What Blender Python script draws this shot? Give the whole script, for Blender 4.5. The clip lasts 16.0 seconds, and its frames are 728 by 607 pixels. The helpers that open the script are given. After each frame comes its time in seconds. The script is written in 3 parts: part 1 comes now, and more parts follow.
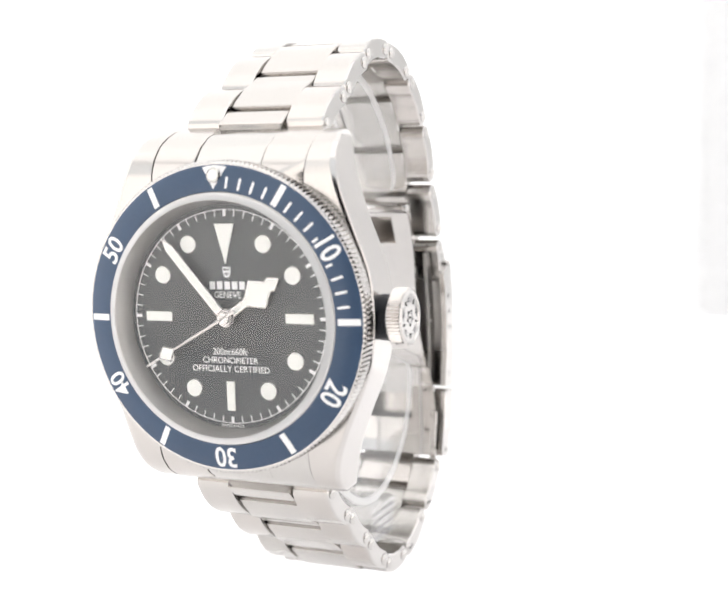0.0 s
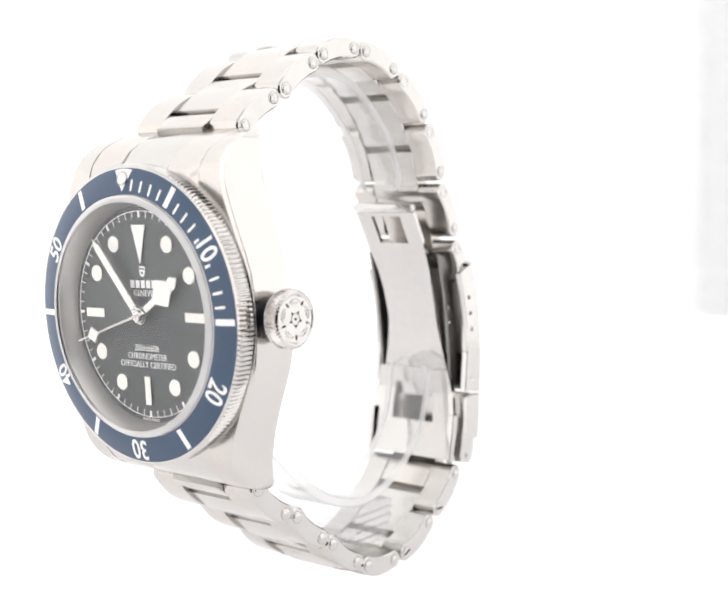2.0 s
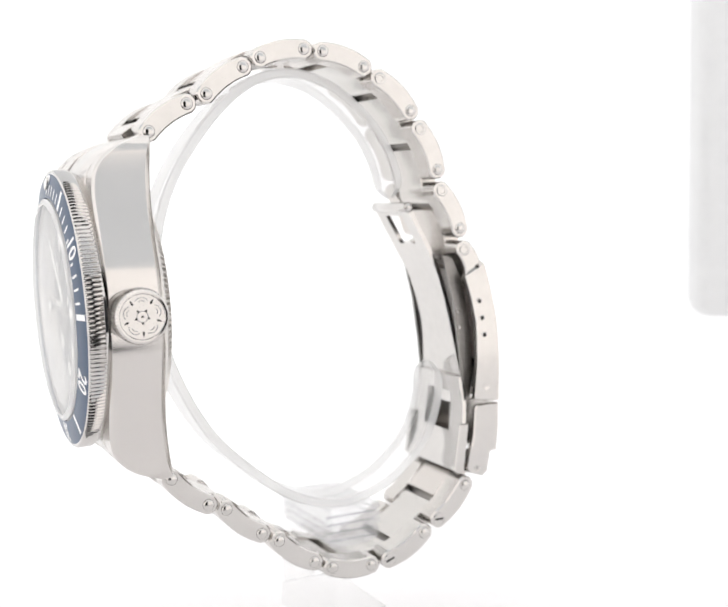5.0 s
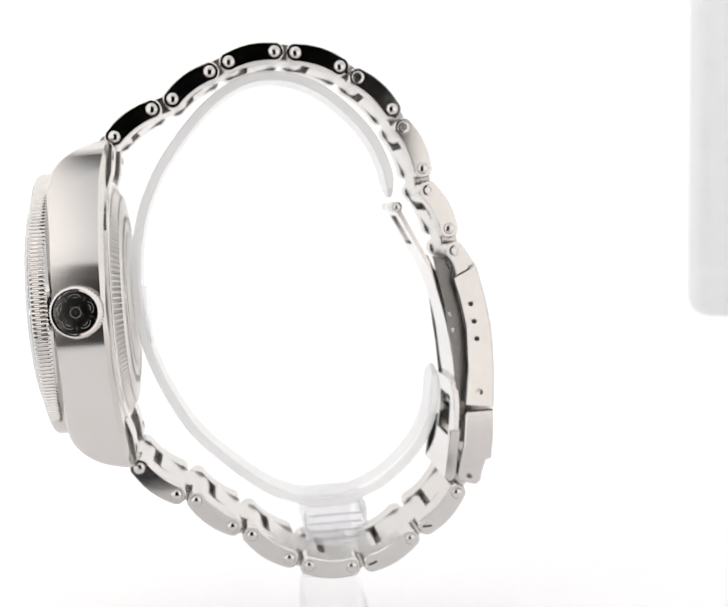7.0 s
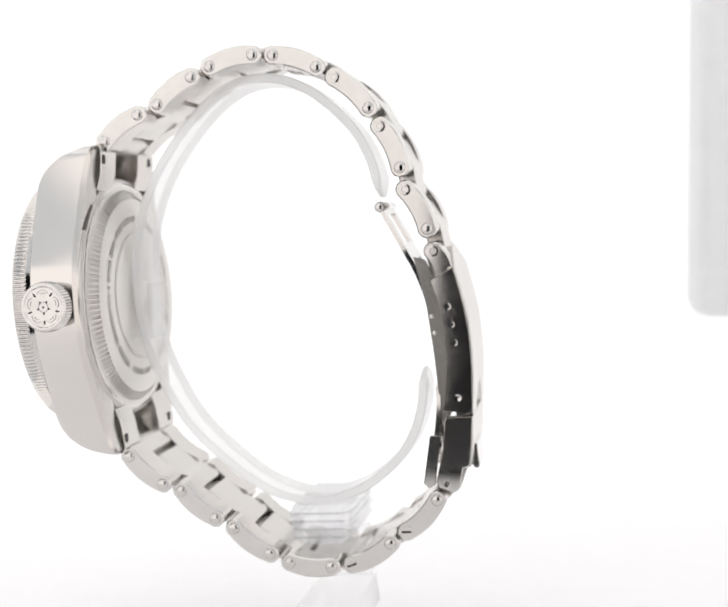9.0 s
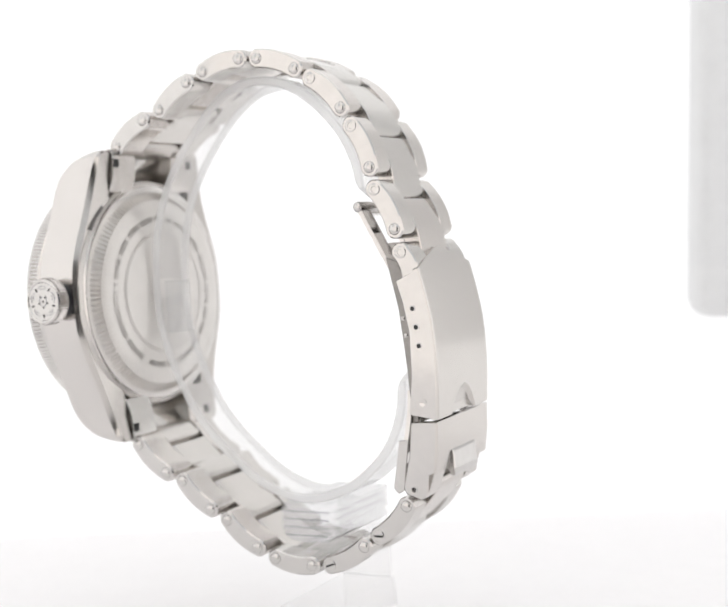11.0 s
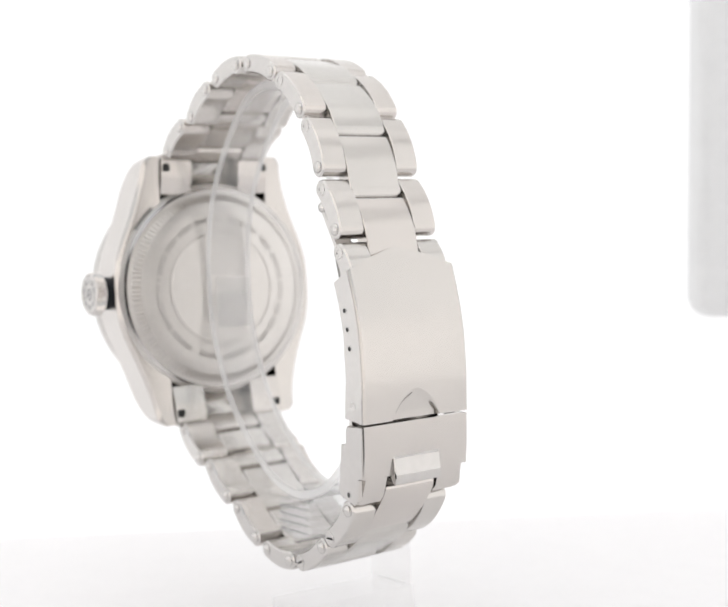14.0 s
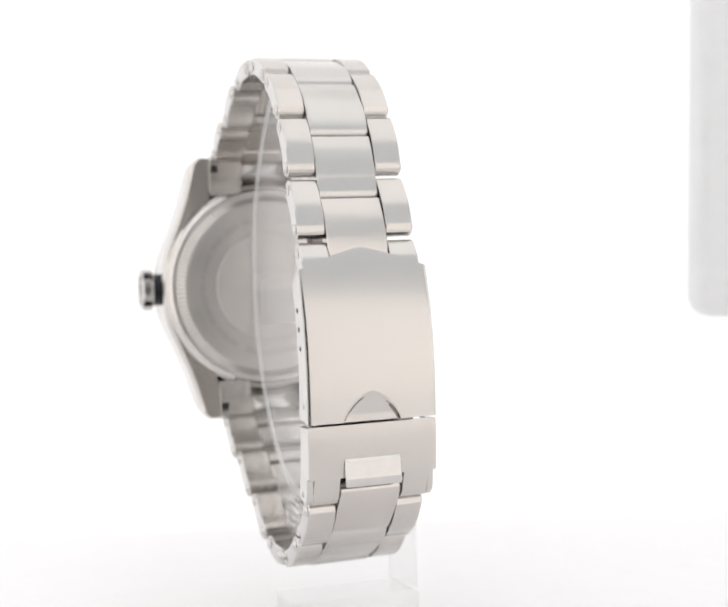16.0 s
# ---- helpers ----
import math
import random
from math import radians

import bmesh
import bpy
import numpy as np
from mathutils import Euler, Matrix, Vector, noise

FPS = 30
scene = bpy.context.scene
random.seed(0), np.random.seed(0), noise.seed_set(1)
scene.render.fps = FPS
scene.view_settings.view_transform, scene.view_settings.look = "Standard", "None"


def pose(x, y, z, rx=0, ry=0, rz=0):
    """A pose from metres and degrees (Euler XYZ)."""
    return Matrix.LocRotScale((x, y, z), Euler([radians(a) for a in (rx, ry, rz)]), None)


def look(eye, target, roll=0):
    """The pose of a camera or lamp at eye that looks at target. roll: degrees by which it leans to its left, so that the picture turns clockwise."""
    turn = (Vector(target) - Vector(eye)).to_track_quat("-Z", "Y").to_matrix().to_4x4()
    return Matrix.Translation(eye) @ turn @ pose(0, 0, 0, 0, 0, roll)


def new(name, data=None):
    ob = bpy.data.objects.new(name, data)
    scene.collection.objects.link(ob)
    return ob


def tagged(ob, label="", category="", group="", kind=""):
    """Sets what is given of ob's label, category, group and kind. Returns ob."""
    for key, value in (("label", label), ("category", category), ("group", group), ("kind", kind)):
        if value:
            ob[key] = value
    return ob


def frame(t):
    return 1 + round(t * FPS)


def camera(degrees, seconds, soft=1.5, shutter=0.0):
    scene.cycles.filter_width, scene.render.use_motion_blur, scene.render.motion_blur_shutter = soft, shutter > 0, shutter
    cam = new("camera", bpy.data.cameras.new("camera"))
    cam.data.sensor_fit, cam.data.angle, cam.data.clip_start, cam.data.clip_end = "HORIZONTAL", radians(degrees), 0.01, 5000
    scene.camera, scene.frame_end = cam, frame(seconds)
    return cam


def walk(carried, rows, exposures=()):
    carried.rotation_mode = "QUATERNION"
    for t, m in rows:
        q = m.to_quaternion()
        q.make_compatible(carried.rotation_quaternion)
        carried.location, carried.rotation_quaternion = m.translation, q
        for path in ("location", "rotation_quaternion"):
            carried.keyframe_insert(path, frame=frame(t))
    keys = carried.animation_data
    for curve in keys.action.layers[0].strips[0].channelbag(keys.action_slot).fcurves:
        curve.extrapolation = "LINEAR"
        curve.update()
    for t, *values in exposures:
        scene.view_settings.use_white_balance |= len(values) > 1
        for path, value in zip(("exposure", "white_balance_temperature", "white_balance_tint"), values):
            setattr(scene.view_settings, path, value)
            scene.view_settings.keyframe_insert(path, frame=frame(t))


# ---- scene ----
# ---- camera and its walk ----
cam = camera(33.48, 16.0, soft=1.8)
cam.data.dof.use_dof, cam.data.dof.focus_distance, cam.data.dof.aperture_fstop = True, 0.172, 27
EYE = Vector((0, -0.2, 0))
VIEW = look(EYE, EYE + Vector((0.02039, 0.99780, -0.06307)), -0.57)
walk(cam, [(0, VIEW), (16, VIEW)], exposures=[(0, 0.69), (2.5, 0.57), (4.5, 0.43), (6.5, 0.36), (13, 0.25), (16, 0.30)])

# ---- world and light: a closed light tent with unseen glowing panels added at its sides and top ----
world = bpy.data.worlds.new("world")
scene.world = world
world.use_nodes = True
world.node_tree.nodes["Background"].inputs[0].default_value = (0.02, 0.02, 0.02, 1)
world.node_tree.nodes["Background"].inputs[1].default_value = 1.0
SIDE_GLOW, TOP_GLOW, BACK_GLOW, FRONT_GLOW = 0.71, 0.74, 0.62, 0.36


# ---- materials ----
def material(name, colour, rough=0.5, metal=0.0, **more):
    m = bpy.data.materials.new(name)
    m.use_nodes = True
    b = m.node_tree.nodes["Principled BSDF"]
    b.inputs["Base Color"].default_value = (*colour, 1)
    b.inputs["Roughness"].default_value = rough
    b.inputs["Metallic"].default_value = metal
    for key, value in more.items():
        b.inputs[key.replace("_", " ")].default_value = value
    return m


def textured(m, scale, stretch, colour_a, colour_b, rough_a, rough_b, bump=0.0, size=0.00002, detail=4):
    """Grain: a stretched noise that varies colour, roughness and relief, with a second, larger one for smears."""
    nt = m.node_tree
    b = nt.nodes["Principled BSDF"]
    co = nt.nodes.new("ShaderNodeTexCoord")
    mp = nt.nodes.new("ShaderNodeMapping")
    mp.inputs["Scale"].default_value = stretch
    nt.links.new(co.outputs["Object"], mp.inputs["Vector"])
    n1 = nt.nodes.new("ShaderNodeTexNoise")
    n1.inputs["Scale"].default_value, n1.inputs["Detail"].default_value = scale, detail
    nt.links.new(mp.outputs["Vector"], n1.inputs["Vector"])
    n2 = nt.nodes.new("ShaderNodeTexNoise")
    n2.inputs["Scale"].default_value, n2.inputs["Detail"].default_value = 130, 3
    nt.links.new(co.outputs["Object"], n2.inputs["Vector"])
    mix = nt.nodes.new("ShaderNodeMath")
    mix.operation = "MULTIPLY_ADD"
    mix.inputs[1].default_value = 0.45
    nt.links.new(n2.outputs["Fac"], mix.inputs[0])
    half = nt.nodes.new("ShaderNodeMath")
    half.operation = "MULTIPLY"
    half.inputs[1].default_value = 0.55
    nt.links.new(n1.outputs["Fac"], half.inputs[0])
    nt.links.new(half.outputs[0], mix.inputs[2])
    ramp = nt.nodes.new("ShaderNodeValToRGB")
    ramp.color_ramp.elements[0].position, ramp.color_ramp.elements[1].position = 0.32, 0.68
    ramp.color_ramp.elements[0].color, ramp.color_ramp.elements[1].color = (*colour_a, 1), (*colour_b, 1)
    nt.links.new(mix.outputs[0], ramp.inputs[0])
    nt.links.new(ramp.outputs[0], b.inputs["Base Color"])
    rr = nt.nodes.new("ShaderNodeMapRange")
    rr.inputs[1].default_value, rr.inputs[2].default_value = 0.3, 0.7
    rr.inputs[3].default_value, rr.inputs[4].default_value = rough_a, rough_b
    nt.links.new(mix.outputs[0], rr.inputs[0])
    nt.links.new(rr.outputs[0], b.inputs["Roughness"])
    if bump:
        bp = nt.nodes.new("ShaderNodeBump")
        bp.inputs["Strength"].default_value, bp.inputs["Distance"].default_value = bump, size
        nt.links.new(n1.outputs["Fac"], bp.inputs["Height"])
        nt.links.new(bp.outputs[0], b.inputs["Normal"])
    return m


def cross_brushed(m, amount):
    """Brush lines run along the bracelet, so the gloss spreads across them."""
    nt = m.node_tree
    b = nt.nodes["Principled BSDF"]
    t = nt.nodes.new("ShaderNodeTangent")
    t.direction_type, t.axis = "RADIAL", "X"
    nt.links.new(t.outputs[0], b.inputs["Tangent"])
    b.inputs["Anisotropic"].default_value = amount
    b.inputs["Anisotropic Rotation"].default_value = 0.25


def piece_tint(m):
    """Each piece of steel leans a little to a warm or a cool grey."""
    nt = m.node_tree
    b = nt.nodes["Principled BSDF"]
    link = b.inputs["Base Color"].links[0]
    source = link.from_socket
    info = nt.nodes.new("ShaderNodeObjectInfo")
    ramp = nt.nodes.new("ShaderNodeValToRGB")
    ramp.color_ramp.elements[0].color, ramp.color_ramp.elements[1].color = (0.97, 0.985, 0.985, 1), (1.02, 1.0, 0.99, 1)
    nt.links.new(info.outputs["Random"], ramp.inputs[0])
    mix = nt.nodes.new("ShaderNodeVectorMath")
    mix.operation = "MULTIPLY"
    nt.links.new(source, mix.inputs[0])
    nt.links.new(ramp.outputs[0], mix.inputs[1])
    nt.links.new(mix.outputs[0], b.inputs["Base Color"])


STEEL = (0.73, 0.71, 0.69)
BRUSHED = textured(material("brushed_steel", STEEL, 0.3, 1.0), 1000, (14, 0.35, 0.35), (0.585, 0.560, 0.536), (0.612, 0.586, 0.562), 0.20, 0.23)
cross_brushed(BRUSHED, 0.4)
piece_tint(BRUSHED)
BRUSHED_ROUND = textured(material("circular_brushed_steel", STEEL, 0.3, 1.0), 2600, (1, 1, 1), (0.60, 0.58, 0.56), (0.66, 0.64, 0.62), 0.32, 0.40)
POLISHED = textured(material("polished_steel", STEEL, 0.07, 1.0), 700, (1, 1, 1), (0.575, 0.558, 0.542), (0.615, 0.597, 0.58), 0.05, 0.10)
SATIN = textured(material("satin_polished_steel", STEEL, 0.2, 1.0), 900, (1, 6, 6), (0.615, 0.59, 0.57), (0.65, 0.625, 0.605), 0.13, 0.17)
BLASTED = textured(material("blasted_steel", STEEL, 0.4, 1.0), 4000, (1, 1, 1), (0.61, 0.588, 0.562), (0.71, 0.685, 0.66), 0.34, 0.44, 0.12, 0.00001)
# darker copy of the steel, for the shade in the clasp and link gaps
SHADED_STEEL = textured(material("shade_darkened_steel", (0.16, 0.15, 0.14), 0.4, 1.0), 1500, (1, 1, 1), (0.24, 0.23, 0.22), (0.32, 0.305, 0.29), 0.3, 0.45)
ENGRAVED = material("engraved_steel", (0.56, 0.54, 0.52), 0.45, 1.0)
NUMBER = material("engraved_dark_steel", (0.16, 0.155, 0.15), 0.5, 0.8)
BLUE = textured(material("blue_anodised_aluminium", (0.03, 0.065, 0.16), 0.4), 3000, (1, 1, 1), (0.037, 0.069, 0.128), (0.044, 0.080, 0.146), 0.30, 0.40)
DIAL = textured(material("black_dial_lacquer", (0.012, 0.012, 0.013), 0.3, 0.0, Specular_IOR_Level=0.6), 900, (1, 1, 1), (0.025, 0.031, 0.035), (0.027, 0.033, 0.037), 0.33, 0.35)
LUME = textured(material("cream_lume", (0.78, 0.78, 0.70), 0.55), 5000, (1, 1, 1), (0.95, 0.95, 0.89), (0.97, 0.97, 0.93), 0.5, 0.6)
PRINT = material("white_print", (0.92, 0.92, 0.92), 0.5)
BLACK = material("black_anodised_tube", (0.015, 0.017, 0.022), 0.25, 0.6)
# near black: shade painted into holes and slots, also the black pips
HOLE = material("dark_hole", (0.02, 0.02, 0.02), 0.7)


def thin_clear(name, sheen, tint, milk, gloss_rough):
    """Thin clear sheet: light passes straight, the surface mirrors more at a slant, a little is scattered."""
    m = bpy.data.materials.new(name)
    m.use_nodes = True
    nt = m.node_tree
    out = nt.nodes["Material Output"]
    nt.nodes.remove(nt.nodes["Principled BSDF"])
    clear = nt.nodes.new("ShaderNodeBsdfTransparent")
    clear.inputs[0].default_value = (*tint, 1)
    front = nt.nodes.new("ShaderNodeBsdfDiffuse")
    back = nt.nodes.new("ShaderNodeBsdfTranslucent")
    front.inputs[0].default_value = back.inputs[0].default_value = (0.95, 0.95, 0.95, 1)
    white = nt.nodes.new("ShaderNodeMixShader")
    nt.links.new(front.outputs[0], white.inputs[1])
    nt.links.new(back.outputs[0], white.inputs[2])
    gloss = nt.nodes.new("ShaderNodeBsdfGlossy")
    gloss.inputs["Roughness"].default_value = gloss_rough
    facing = nt.nodes.new("ShaderNodeLayerWeight")
    facing.inputs["Blend"].default_value = 0.5
    power = nt.nodes.new("ShaderNodeMath")
    power.operation = "POWER"
    power.inputs[1].default_value = 5.0
    nt.links.new(facing.outputs["Facing"], power.inputs[0])
    fresnel = nt.nodes.new("ShaderNodeMath")
    fresnel.operation = "MULTIPLY_ADD"
    fresnel.inputs[1].default_value, fresnel.inputs[2].default_value = 1 - sheen, sheen
    nt.links.new(power.outputs[0], fresnel.inputs[0])
    body = nt.nodes.new("ShaderNodeMixShader")
    body.inputs[0].default_value = milk
    nt.links.new(clear.outputs[0], body.inputs[1])
    nt.links.new(white.outputs[0], body.inputs[2])
    mix = nt.nodes.new("ShaderNodeMixShader")
    nt.links.new(fresnel.outputs[0], mix.inputs[0])
    nt.links.new(body.outputs[0], mix.inputs[1])
    nt.links.new(gloss.outputs[0], mix.inputs[2])
    nt.links.new(mix.outputs[0], out.inputs[0])
    return m


SAPPHIRE = thin_clear("coated_sapphire_glass", 0.038, (1, 1, 1), 0.0, 0.0)
CLEAR_RING = thin_clear("clear_acrylic_sheet", 0.025, (1, 1, 1), 0.13, 0.05)
RIDGE = thin_clear("greyish_acrylic_ridge", 0.08, (0.84, 0.84, 0.86), 0.1, 0.1)
BLOCK = thin_clear("clear_acrylic_block", 0.06, (0.98, 0.98, 0.985), 0.2, 0.08)
# milky white edge paints in the light that the bevelled rim catches
CRYSTAL_EDGE = material("highlight_crystal_edge", (0.99, 0.99, 0.99), 0.15, 0.0, Transmission_Weight=0.5, IOR=1.2)
# milk whitens the clear edges in place of the light they guide
ACRYLIC_EDGE = thin_clear("whitened_acrylic_edge", 0.05, (0.985, 0.985, 0.985), 0.6, 0.08)
FABRIC = textured(material("white_tent_fabric", (0.9, 0.9, 0.9), 0.8), 900, (1, 1, 1), (0.875, 0.872, 0.872), (0.91, 0.908, 0.91), 0.7, 0.9)
SHEET = textured(material("white_paper_sheet", (0.9, 0.9, 0.9), 0.6), 500, (1, 1, 1), (0.88, 0.873, 0.88), (0.905, 0.898, 0.905), 0.45, 0.6)
BOARD = textured(material("pale_grey_board", (0.7, 0.7, 0.7), 0.6), 400, (1, 1, 1), (0.72, 0.725, 0.73), (0.76, 0.765, 0.77), 0.5, 0.7)
DARK = material("near_black_surround", (0.012, 0.012, 0.013), 0.9)


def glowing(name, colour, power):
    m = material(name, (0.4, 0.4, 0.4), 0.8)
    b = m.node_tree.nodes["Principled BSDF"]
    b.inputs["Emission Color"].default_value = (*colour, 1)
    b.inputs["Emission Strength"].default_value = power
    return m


SIDE_LIGHT = glowing("added_side_glow", (1.0, 0.985, 0.975), SIDE_GLOW)
GLOWING_BACK = glowing("glowing_white_fabric", (1.0, 0.995, 1.0), BACK_GLOW)
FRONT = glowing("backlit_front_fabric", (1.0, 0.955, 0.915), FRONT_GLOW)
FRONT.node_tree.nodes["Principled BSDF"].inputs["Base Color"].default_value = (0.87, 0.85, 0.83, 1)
FRONT_UNLIT = textured(material("bluish_unlit_front_fabric", (0.7, 0.7, 0.7), 0.8), 900, (1, 1, 1), (0.70, 0.73, 0.755), (0.73, 0.76, 0.785), 0.7, 0.9)
TOP_LIGHT = glowing("added_top_glow", (1.0, 0.99, 0.985), TOP_GLOW)

# ---- mesh helpers: millimetres in, metres out ----
MM = 0.001


def finish(name, bm, mats, smooth=35):
    me = bpy.data.meshes.new(name)
    bmesh.ops.recalc_face_normals(bm, faces=bm.faces[:])
    bmesh.ops.scale(bm, vec=(MM, MM, MM), verts=bm.verts[:])
    bm.to_mesh(me)
    bm.free()
    for m in mats if isinstance(mats, (list, tuple)) else [mats]:
        me.materials.append(m)
    me.polygons.foreach_set("use_smooth", [True] * len(me.polygons))
    me.set_sharp_from_angle(angle=radians(smooth))
    return me


def part(name, bm, mats, parent, label="", at=None, smooth=35):
    """One mesh object under a thing or a part; bm may be a finished mesh."""
    me = bm if isinstance(bm, bpy.types.Mesh) else finish(name, bm, mats, smooth)
    ob = new(name, me)
    ob.parent = parent
    if at is not None:
        ob.matrix_basis = at
    if label:
        tagged(ob, label)
    return ob


def lathe(bm, profile, n=96, teeth=None, closed=False, mat=0, mats=None, run=1):
    """Turn (r, z) points round the z axis. teeth: {profile index: depth} alternates the radius there, run corners at a time."""
    rings = []
    for k, (r, z) in enumerate(profile):
        ring = []
        for i in range(n):
            a = 2 * math.pi * i / n
            q = r - (teeth[k] if teeth and k in teeth and i // run % 2 else 0)
            ring.append(bm.verts.new((q * math.sin(a), q * math.cos(a), z)))
        rings.append(ring)
    pairs = list(zip(rings, rings[1:])) + ([(rings[-1], rings[0])] if closed else [])
    for k, (p, q) in enumerate(pairs):
        for i in range(n):
            f = bm.faces.new((p[i], p[(i + 1) % n], q[(i + 1) % n], q[i]))
            f.material_index = mats[k] if mats else mat
    if not closed:
        for ring in (rings[0], rings[-1]):
            if abs(ring[0].co.x) + abs(ring[0].co.y) > 1e-6:
                bm.faces.new(ring).material_index = mat
    return rings


def inset(o, d):
    area = sum(o[i - 1][0] * o[i][1] - o[i][0] * o[i - 1][1] for i in range(len(o)))
    s = 1 if area > 0 else -1
    out = []
    for i in range(len(o)):
        a, b, c = Vector(o[i - 1]), Vector(o[i]), Vector(o[(i + 1) % len(o)])
        e, f = (b - a).normalized(), (c - b).normalized()
        n = Vector((-e.y - f.y, e.x + f.x))
        n = n.normalized() * s if n.length > 1e-6 else Vector((0, 0))
        out.append(tuple(b + n * d))
    return out


def prism(bm, o, x0, x1, b0=0.0, b1=0.0, side=0, cap=0, edge=None):
    """Extrude the outline o, in (y, z), from x0 to x1 with bevelled rims."""
    rings = ([(x0, inset(o, b0)), (x0 + b0, o)] if b0 else [(x0, o)]) + ([(x1 - b1, o), (x1, inset(o, b1))] if b1 else [(x1, o)])
    made = [[bm.verts.new((x, y, z)) for y, z in ring] for x, ring in rings]
    n = len(o)
    for k, (p, q) in enumerate(zip(made, made[1:])):
        rim = (b0 and k == 0) or (b1 and k == len(made) - 2)
        for i in range(n):
            bm.faces.new((p[i], p[(i + 1) % n], q[(i + 1) % n], q[i])).material_index = (cap if edge is None else edge) if rim else side
    bm.faces.new(made[0]).material_index = cap
    bm.faces.new(made[-1]).material_index = cap


def box(bm, x0, x1, y0, y1, z0, z1, b=0.0, mat=0):
    prism(bm, [(y0, z0), (y1, z0), (y1, z1), (y0, z1)], x0, x1, b, b, mat, mat)


def plate(bm, o, z0, z1, b=0.0, mat=0):
    """Extrude the outline o, in (x, y), from z0 up to z1 with a bevelled upper rim."""
    rings = [(z0, o), (z1 - b, o)] + ([(z1, inset(o, b))] if b else [])
    made = [[bm.verts.new((x, y, z)) for x, y in ring] for z, ring in rings]
    n = len(o)
    for p, q in zip(made, made[1:]):
        for i in range(n):
            bm.faces.new((p[i], p[(i + 1) % n], q[(i + 1) % n], q[i])).material_index = mat
    bm.faces.new(made[0]).material_index = mat
    bm.faces.new(made[-1]).material_index = mat


def spin(o, clock):
    """Turn (x, y) points clockwise by degrees."""
    c, s = math.cos(radians(clock)), math.sin(radians(clock))
    return [(x * c + y * s, -x * s + y * c) for x, y in o]


def text_bm(body, size, squeeze=1.0, bold=0.0, depth=0.03):
    """Upright lettering as a mesh, centred on the origin, in millimetres."""
    cu = bpy.data.curves.new("lettering", "FONT")
    cu.body, cu.size, cu.align_x, cu.align_y = body, size, "CENTER", "CENTER"
    cu.offset, cu.extrude, cu.resolution_u = bold, depth, 3
    ob = new("lettering", cu)
    bpy.context.view_layer.update()
    me = bpy.data.meshes.new_from_object(ob.evaluated_get(bpy.context.evaluated_depsgraph_get()))
    bm = bmesh.new()
    bm.from_mesh(me)
    bpy.data.objects.remove(ob)
    bpy.data.meshes.remove(me)
    xs = [v.co.x for v in bm.verts]
    ys = [v.co.y for v in bm.verts]
    cx, cy = (min(xs) + max(xs)) / 2, (min(ys) + max(ys)) / 2
    for v in bm.verts:
        v.co.x, v.co.y = (v.co.x - cx) * squeeze, v.co.y - cy
    return bm


def smooth_path(points, per=8):
    """Catmull-Rom through 2D points."""
    p = [Vector(q) for q in points]
    p = [2 * p[0] - p[1], *p, 2 * p[-1] - p[-2]]
    out = []
    for i in range(1, len(p) - 2):
        for k in range(per):
            t = k / per
            a, b, c, d = p[i - 1], p[i], p[i + 1], p[i + 2]
            out.append(0.5 * (2 * b + (c - a) * t + (2 * a - 5 * b + 4 * c - d) * t * t + (3 * b - a - 3 * c + d) * t ** 3))
    out.append(p[-2])
    return out


class Line:
    """A path in (y, z) with its length and its normal away from the middle of the bracelet."""

    def __init__(self, points, per=8):
        self.p = smooth_path(points, per)
        self.s = [0.0]
        for a, b in zip(self.p, self.p[1:]):
            self.s.append(self.s[-1] + (b - a).length)

    def at(self, s):
        s = min(max(s, 0.0), self.s[-1] - 1e-6)
        i = max(k for k in range(len(self.s) - 1) if self.s[k] <= s)
        f = (s - self.s[i]) / (self.s[i + 1] - self.s[i])
        return self.p[i].lerp(self.p[i + 1], f)

    def normal(self, s):
        d = (self.at(s + 0.4) - self.at(s - 0.4)).normalized()
        n = Vector((d.y, -d.x))
        return n if n.dot(self.at(s) - Vector((-4, -38))) > 0 else -n

    def where(self, q):
        q = Vector(q)
        return self.s[min(range(len(self.p)), key=lambda k: (self.p[k] - q).length)]


# ---- the light tent ----
FLOOR = -0.0695


def slab(name, points, mat, kind="structure", label="", category=""):
    """A flat sheet with thickness from eight corners."""
    bm = bmesh.new()
    v = [bm.verts.new(Vector(p) / MM) for p in points]
    for f in ((0, 1, 2, 3), (4, 5, 6, 7), (0, 1, 5, 4), (1, 2, 6, 5), (2, 3, 7, 6), (3, 0, 4, 7)):
        bm.faces.new([v[i] for i in f])
    return tagged(new(name, finish(name, bm, mat)), label, category, kind=kind)


def block(name, x0, x1, y0, y1, z0, z1, mat, **tags):
    return slab(name, [(x0, y0, z0), (x1, y0, z0), (x1, y1, z0), (x0, y1, z0), (x0, y0, z1), (x1, y0, z1), (x1, y1, z1), (x0, y1, z1)], mat, **tags)


block("floor", -0.42, 0.42, -0.60, 0.22, FLOOR - 0.01, FLOOR, SHEET, label="white paper sheet on the floor of the light tent", category="floor")
BACK = pose(0, 0.0805, 0, 0, 0, 6.2)
# the wall is made to glow so that it burns out to white
wall = block("wall_back", -0.45, 0.45, 0.0, 0.01, FLOOR, 0.36, GLOWING_BACK, label="white fabric back wall of the light tent, made to glow", category="wall")
wall.matrix_world = BACK
block("wall_left", -0.43, -0.42, -0.60, 0.20, FLOOR, 0.36, FABRIC, label="white fabric side wall of the light tent", category="wall")
block("wall_right", 0.42, 0.43, -0.60, 0.20, FLOOR, 0.36, FABRIC, label="white fabric side wall of the light tent", category="wall")
block("ceiling", -0.43, 0.43, -0.60, 0.20, 0.36, 0.37, FABRIC, label="white fabric top of the light tent", category="ceiling")
